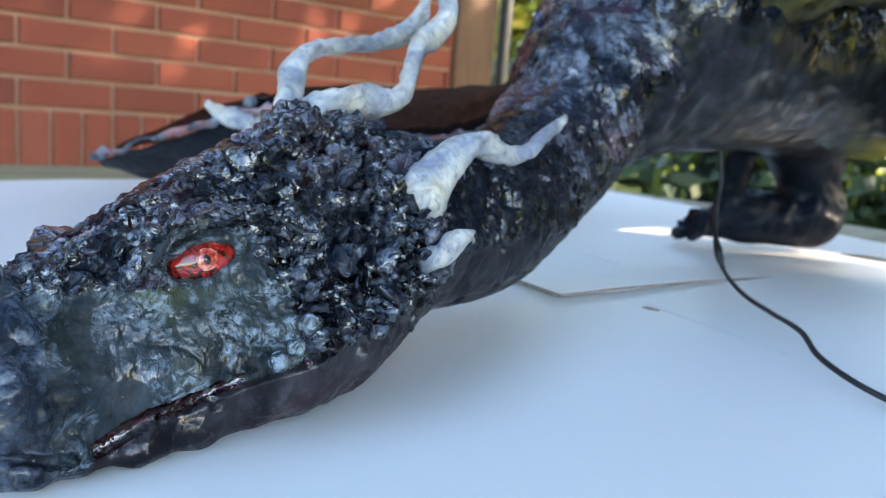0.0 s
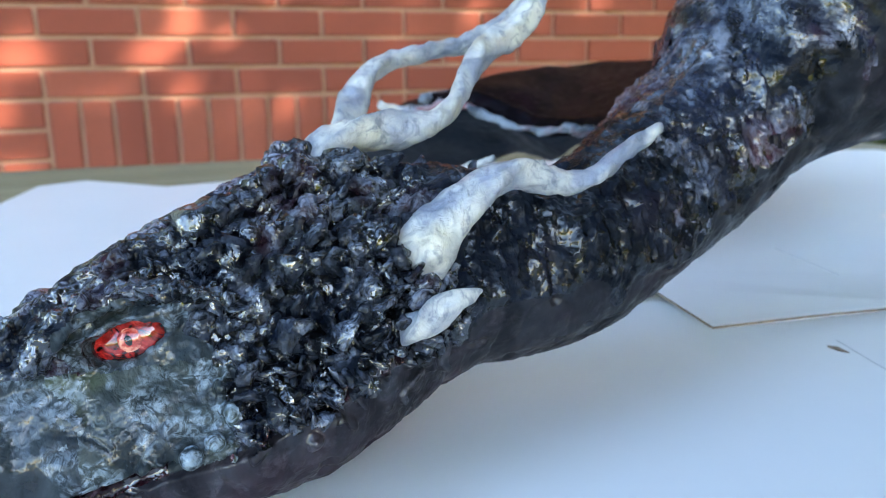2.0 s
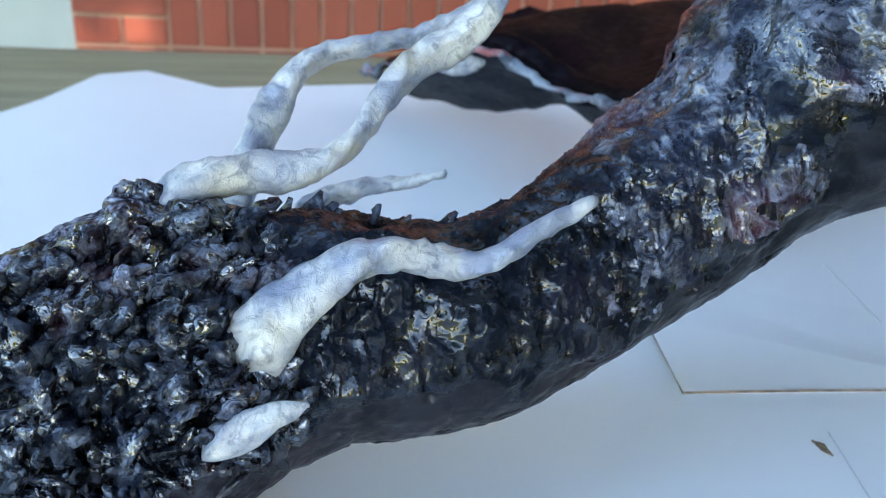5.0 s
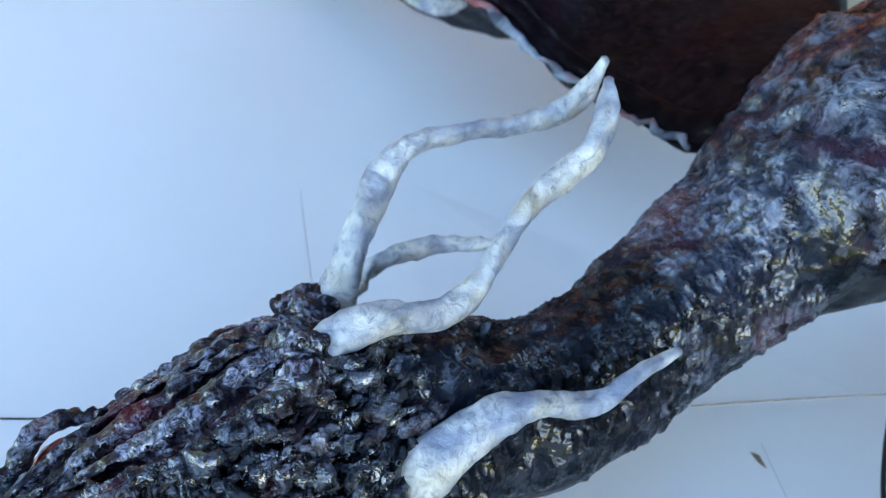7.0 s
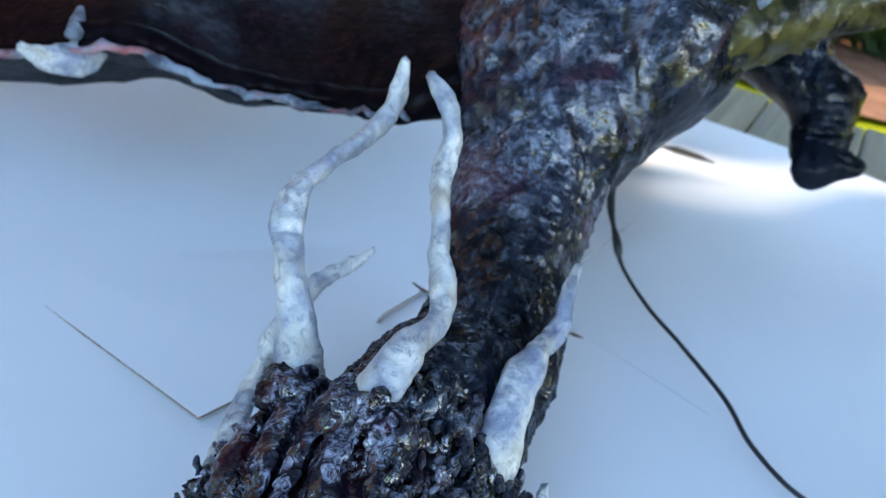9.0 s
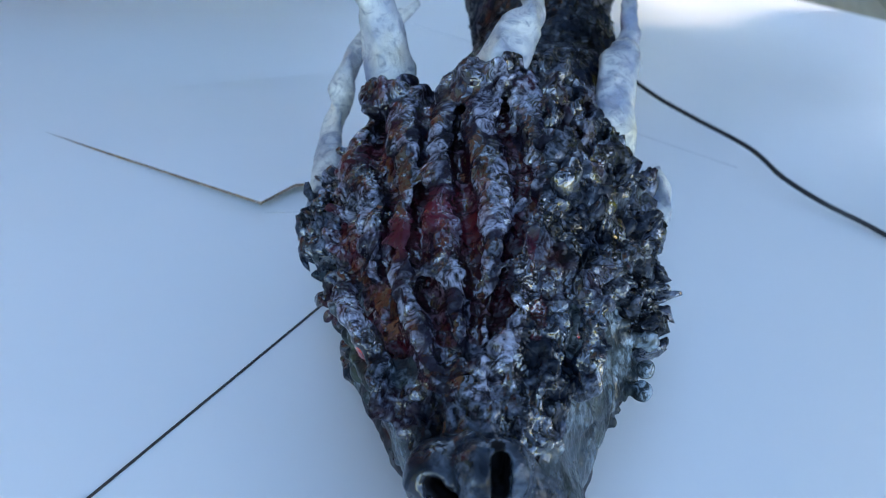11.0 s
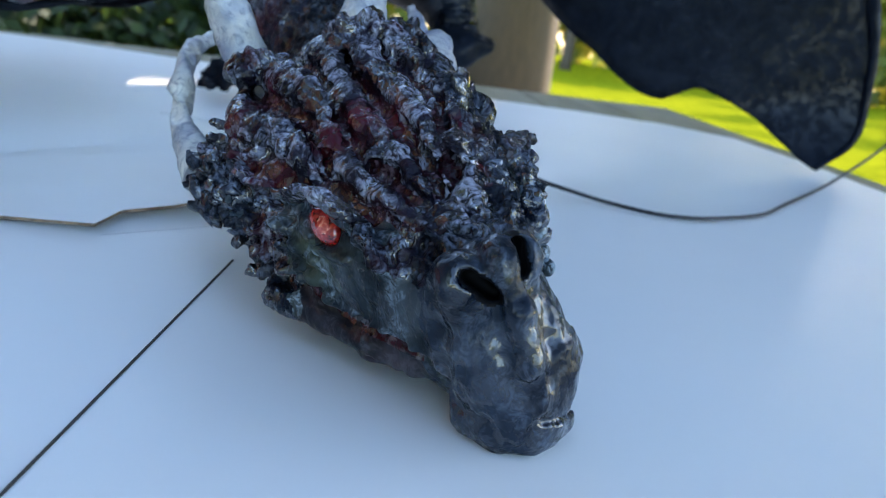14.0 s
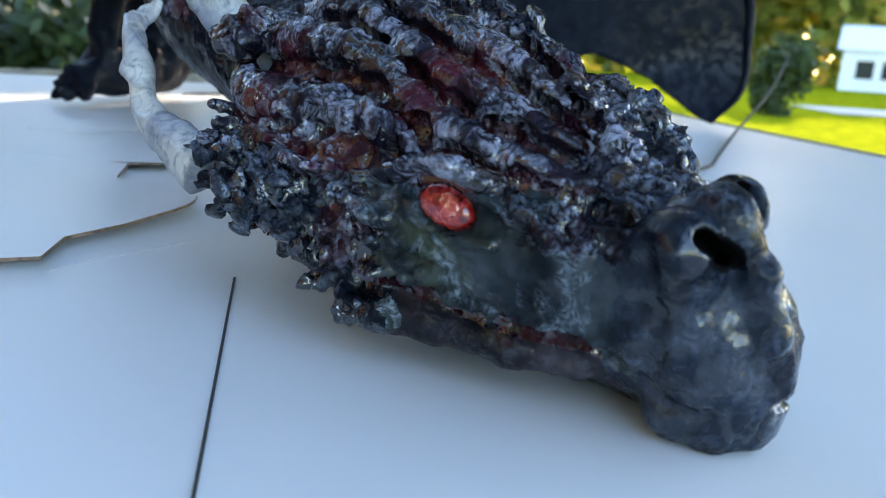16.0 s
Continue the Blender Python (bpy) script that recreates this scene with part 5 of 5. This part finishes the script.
def leaf_crown(bm, centre, radii, count, leaf, rng, clumps=26):
    """Many small leaves in uneven clumps, with gaps between them."""
    c = Vector(centre)
    heads = []
    for _ in range(clumps):
        d = Vector((rng.gauss(0, 1), rng.gauss(0, 1), rng.gauss(0, 1))).normalized() * rng.uniform(0.35, 1.0)
        heads.append((c + Vector((d.x * radii[0], d.y * radii[1], d.z * radii[2])), rng.uniform(0.22, 0.45)))
    for _ in range(count):
        h, s = rng.choice(heads)
        p = h + Vector((rng.gauss(0, 1) * radii[0], rng.gauss(0, 1) * radii[1], rng.gauss(0, 1) * radii[2])) * s * 0.6
        u = Vector((rng.gauss(0, 1), rng.gauss(0, 1), rng.gauss(0, 1))).normalized()
        w = u.orthogonal().normalized()
        a, b = u * leaf * rng.uniform(0.6, 1.3), w * leaf * rng.uniform(0.4, 0.8)
        bm.faces.new([bm.verts.new(q) for q in (p - a, p - b, p + a, p + b)])


def build_tree(name, at, height, trunk_r, crown, material, label, seed, leaves=2600, leaf=0.16, category="tree"):
    rng = random.Random(seed)
    x, y = at
    z = lawn_z(x, y)
    tree = tagged(new(name), label, category)
    tree.location = (x, y, z)
    pts = [(0, 0, -0.1), (0.03 * height * rng.uniform(-1, 1), 0, height * 0.3), (0.04 * height * rng.uniform(-1, 1), 0.03 * height, height * 0.6), (0, 0, height * 0.85)]
    line = spline(pts, 12)
    part("trunk", tube_bm(line, np.linspace(1.15, 0.35, 12) * trunk_r, 12), BARK if trunk_r < 0.4 else POSTWOOD, tree, smooth=True)
    for k in range(5):
        a = rng.uniform(0, 6.28)
        b = Vector(line[6 + k % 4])
        tip = b + Vector((math.cos(a) * crown[0] * 0.7, math.sin(a) * crown[1] * 0.7, height * 0.15))
        part("limb", tube_bm(spline([b, (b + tip) / 2 + Vector((0, 0, 0.06 * height)), tip], 6), np.linspace(0.4, 0.12, 6) * trunk_r, 7), BARK, tree, smooth=True)
    bm = bmesh.new()
    leaf_crown(bm, (0, 0, height * 0.8), crown, leaves, leaf, rng)
    part("crown", bm, material, tree)
    return tree


def build_bush(at, size, material, label, seed, leaves=1800, leaf=0.07):
    rng = random.Random(seed)
    x, y = at
    bush = tagged(new("bush"), label, "bush")
    bush.location = (x, y, lawn_z(x, y))
    for k in range(4):
        a = rng.uniform(0, 6.28)
        part("stem", tube_bm([(0, 0, -0.05), (0.2 * size[0] * math.cos(a), 0.2 * size[1] * math.sin(a), size[2]), (0.5 * size[0] * math.cos(a), 0.5 * size[1] * math.sin(a), 1.5 * size[2])], [0.03, 0.02, 0.01], 6), BARK, bush)
    bm = bmesh.new()
    leaf_crown(bm, (0, 0, size[2]), size, leaves, leaf, rng, 16)
    part("crown", bm, material, bush)
    return bush


build_tree("tree", (8.6, -1.55), 9.0, 0.52, (3.6, 3.6, 2.2), AUTUMN, "large yard tree with a broad brown trunk", 3, 2400, 0.2)
build_tree("tree", (56.0, -62.0), 16.0, 0.40, (8.0, 8.0, 7.0), AUTUMN, "tall tree with yellowing leaves behind the road", 5, 3200, 0.32)
build_tree("tree", (64.0, -52.0), 17.0, 0.40, (8.0, 8.0, 7.0), AUTUMN, "tall tree with yellowing leaves behind the road", 6, 3200, 0.36)
build_tree("tree", (44.0, -22.0), 12.0, 0.32, (6.0, 6.0, 5.0), SUNLIT, "sunlit yellow-green tree behind the road", 7, 3200, 0.36)
build_tree("tree", (46.0, -12.0), 12.0, 0.32, (6.0, 6.0, 5.0), SUNLIT, "sunlit yellow-green tree behind the road", 8, 3200, 0.36)
build_tree("tree", (60.0, -76.0), 17.0, 0.40, (8.0, 8.0, 6.0), SUNLIT, "sunlit yellow-green tree behind the white house", 9, 3200, 0.42)
build_tree("tree", (52.0, -82.0), 17.0, 0.40, (8.0, 8.0, 6.0), SUNLIT, "sunlit yellow-green tree behind the white house", 10, 3200, 0.42)
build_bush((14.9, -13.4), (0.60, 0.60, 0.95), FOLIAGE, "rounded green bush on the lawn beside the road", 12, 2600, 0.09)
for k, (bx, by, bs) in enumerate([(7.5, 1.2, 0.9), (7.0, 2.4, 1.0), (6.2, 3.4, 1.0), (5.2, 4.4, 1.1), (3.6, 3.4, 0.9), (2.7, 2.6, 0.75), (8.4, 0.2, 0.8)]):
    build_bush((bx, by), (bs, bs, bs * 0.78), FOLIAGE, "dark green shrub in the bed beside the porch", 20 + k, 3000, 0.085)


def build_shade_tree():
    """An added, unseen tree whose low boughs keep the sun off the table but for slits cut between them."""
    rng = random.Random(77)
    tree = tagged(new("tree"), "spreading yard tree added out of view to shade the table", "tree")
    base = Vector((3.9, -6.6, 0))
    base.z = lawn_z(base.x, base.y)
    tree.location = base
    line = spline([(0, 0, -0.1), (0.05, 0.1, 1.6), (-0.1, 0.5, 3.0), (-0.2, 1.0, 4.4)], 12)
    part("trunk", tube_bm(line, np.linspace(0.26, 0.10, 12), 12), BARK, tree, smooth=True)
    mid = SUN_FROM * 5.2
    side = SUN_FROM.cross(Vector((0, 0, 1))).normalized()
    rise = side.cross(SUN_FROM).normalized()
    for k in range(7):
        b = Vector(line[4 + k])
        tip = mid + side * (k - 3) * 0.5 + rise * rng.uniform(-0.6, 0.8) - base
        part("limb", tube_bm(spline([b, (b + tip) / 2 + Vector((0, 0, 0.25)), tip], 8), np.linspace(0.08, 0.015, 8), 7), BARK, tree, smooth=True)
    bm = bmesh.new()
    # leaf-free slits placed along the sun to lay strips of light on the card
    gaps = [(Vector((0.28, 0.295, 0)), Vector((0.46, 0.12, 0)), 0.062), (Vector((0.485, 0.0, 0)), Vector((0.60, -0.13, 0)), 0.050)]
    n = 0
    while n < 26000:
        u, w = rng.uniform(-2.5, 2.0), rng.uniform(-0.75, 3.2)
        if w > 0.42 and rng.random() < (0.70 if u < 0.2 else 0.45):
            continue
        p = mid + side * u + rise * w + SUN_FROM * rng.gauss(0, 0.35)
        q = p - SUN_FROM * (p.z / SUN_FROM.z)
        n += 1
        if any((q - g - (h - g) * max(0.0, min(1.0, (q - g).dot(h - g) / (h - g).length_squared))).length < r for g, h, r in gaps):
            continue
        a = Vector((rng.gauss(0, 1), rng.gauss(0, 1), rng.gauss(0, 1))).normalized()
        b = a.orthogonal().normalized()
        s = rng.uniform(0.05, 0.085)
        bm.faces.new([bm.verts.new(p - base + o) for o in (-a * s, -b * s * 0.6, a * s, b * s * 0.6)])
    # the upper crown, added high over the table to dim the sky on the sun's side
    turn = math.atan2(SUN_FROM.y, SUN_FROM.x)
    for _ in range(420):
        az, el, d = turn + radians(rng.uniform(-95, 95)), radians(rng.uniform(35, 78)), rng.uniform(5.0, 8.0)
        mid = Vector((math.cos(el) * math.cos(az), math.cos(el) * math.sin(az), math.sin(el))) * d
        for _ in range(12):
            p = mid + Vector((rng.gauss(0, 0.4), rng.gauss(0, 0.4), rng.gauss(0, 0.25)))
            a = Vector((rng.gauss(0, 1), rng.gauss(0, 1), rng.gauss(0, 1))).normalized()
            b = a.orthogonal().normalized()
            s = rng.uniform(0.14, 0.24)
            bm.faces.new([bm.verts.new(p - base + o) for o in (-a * s, -b * s * 0.6, a * s, b * s * 0.6)])
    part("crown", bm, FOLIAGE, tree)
    return tree


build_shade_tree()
# far woods closing the view
bm = bmesh.new()
wr = random.Random(41)
for k in range(46):
    ang = radians(-78 + 2.9 * k)
    d = wr.uniform(78, 95)
    x, y = d * math.cos(ang), d * math.sin(ang)
    leaf_crown(bm, (x, y, lawn_z(x, y) + 11.5), (5.2, 5.2, 12.5), 1900, 0.95, wr, 18)
tagged(obj("far_woods", bm, SUNLIT), "hazy band of sunlit yellow-green woods beyond the lawn", "woods", kind="stuff")
# mulch bed round the big tree
bm = bmesh.new()
ring = []
for k in range(40):
    a = 2 * math.pi * k / 40
    r = 2.6 + 0.35 * math.sin(3 * a) + 0.2 * math.sin(7 * a)
    x, y = 8.4 + r * math.cos(a), -0.6 + 1.2 * r * math.sin(a)
    ring.append(bm.verts.new((x, y, lawn_z(x, y) + 0.045)))
mid = bm.verts.new((8.4, -0.6, lawn_z(8.4, -0.6) + 0.10))
for k in range(40):
    bm.faces.new((mid, ring[k], ring[(k + 1) % 40]))
tagged(obj("mulch_bed", bm, SOIL), "reddish brown mulch bed on the lawn", "bed", kind="structure")


def build_house():
    house = tagged(new("white_house"), "low white house with a grey gable roof and dark windows", "house")
    x, y = 42.0, -51.5
    house.location = (x, y, lawn_z(x, y) - 0.1)
    house.rotation_euler = (0, 0, radians(-46 - 90))
    w, d, h = 13.0, 7.0, 2.9
    part("wall", boxed((-w / 2, -d / 2, 0), (w / 2, d / 2, h)), WHITEWALL, house)
    bm = bmesh.new()
    pr = [(-w / 2 - 0.4, -d / 2 - 0.4, h), (-w / 2 - 0.4, d / 2 + 0.4, h), (-w / 2 - 0.4, 0, h + 1.7)]
    a = [bm.verts.new(p) for p in pr]
    b = [bm.verts.new((-p[0], p[1], p[2])) for p in pr]
    for f in ((a[0], a[1], a[2]), (b[0], b[2], b[1]), (a[0], b[0], b[1], a[1]), (a[0], a[2], b[2], b[0]), (a[1], b[1], b[2], a[2])):
        bm.faces.new(f)
    part("roof", bm, WHITEWALL, house)
    for k, wx in enumerate((-5.0, -3.4, -0.6, 2.6, 4.6)):
        win = part("window", boxed((wx - 0.55, -d / 2 - 0.05, 1.0), (wx + 0.55, -d / 2 + 0.05, 2.2)), GLASS, house)
        part("frame", boxed((wx - 0.65, -d / 2 - 0.08, 0.9), (wx + 0.65, -d / 2 - 0.051, 1.0)), WHITEWALL, win)
    return house


build_house()

# corner trim and downspout at the end of the brick wall
tagged(obj("corner_board", boxed((WALL_END + 0.005, WALL_Y - 0.01, GROUND), (WALL_END + 0.17, WALL_Y + 0.20, 2.6), 0.004), TRIM), "brown wooden corner board at the wall's end", "trim", kind="structure")
bm = tube_bm([(WALL_END + 0.24, WALL_Y + 0.02, GROUND - 0.1), (WALL_END + 0.24, WALL_Y + 0.02, 0.4), (WALL_END + 0.24, WALL_Y + 0.02, 2.6)], [0.022] * 3, 12)
tagged(obj("downspout", bm, CORD, True), "thin dark downspout beside the corner board", "pipe")

# ---- bricks of the house wall ----
half = MT / 2
x_left, x_right = U0 - L + half, WALL_END
for i in range(-6, 12):
    z0 = V0 + i * C
    soldier = -3 <= i <= -1
    stop = U0 if soldier else x_right
    shift = 0.0 if i % 2 == 0 else 0.5
    u = U0 - L
    edges = [x_left - half]
    k = 0
    while True:
        e = U0 + (k - 1 + shift) * L
        k += 1
        if e <= edges[-1] + 0.02:
            continue
        if e >= stop - 0.02:
            break
        edges.append(e)
    edges.append(stop)
    for x0, x1 in zip(edges, edges[1:]):
        brick(wall, x0 + half, x1 - half, z0 + half, z0 + C - half)
x = U0
while x < x_right - 0.05:
    brick(wall, x + half, x + 0.0677 - half, V0 - 3 * C + half, V0 - half)
    x += 0.0677
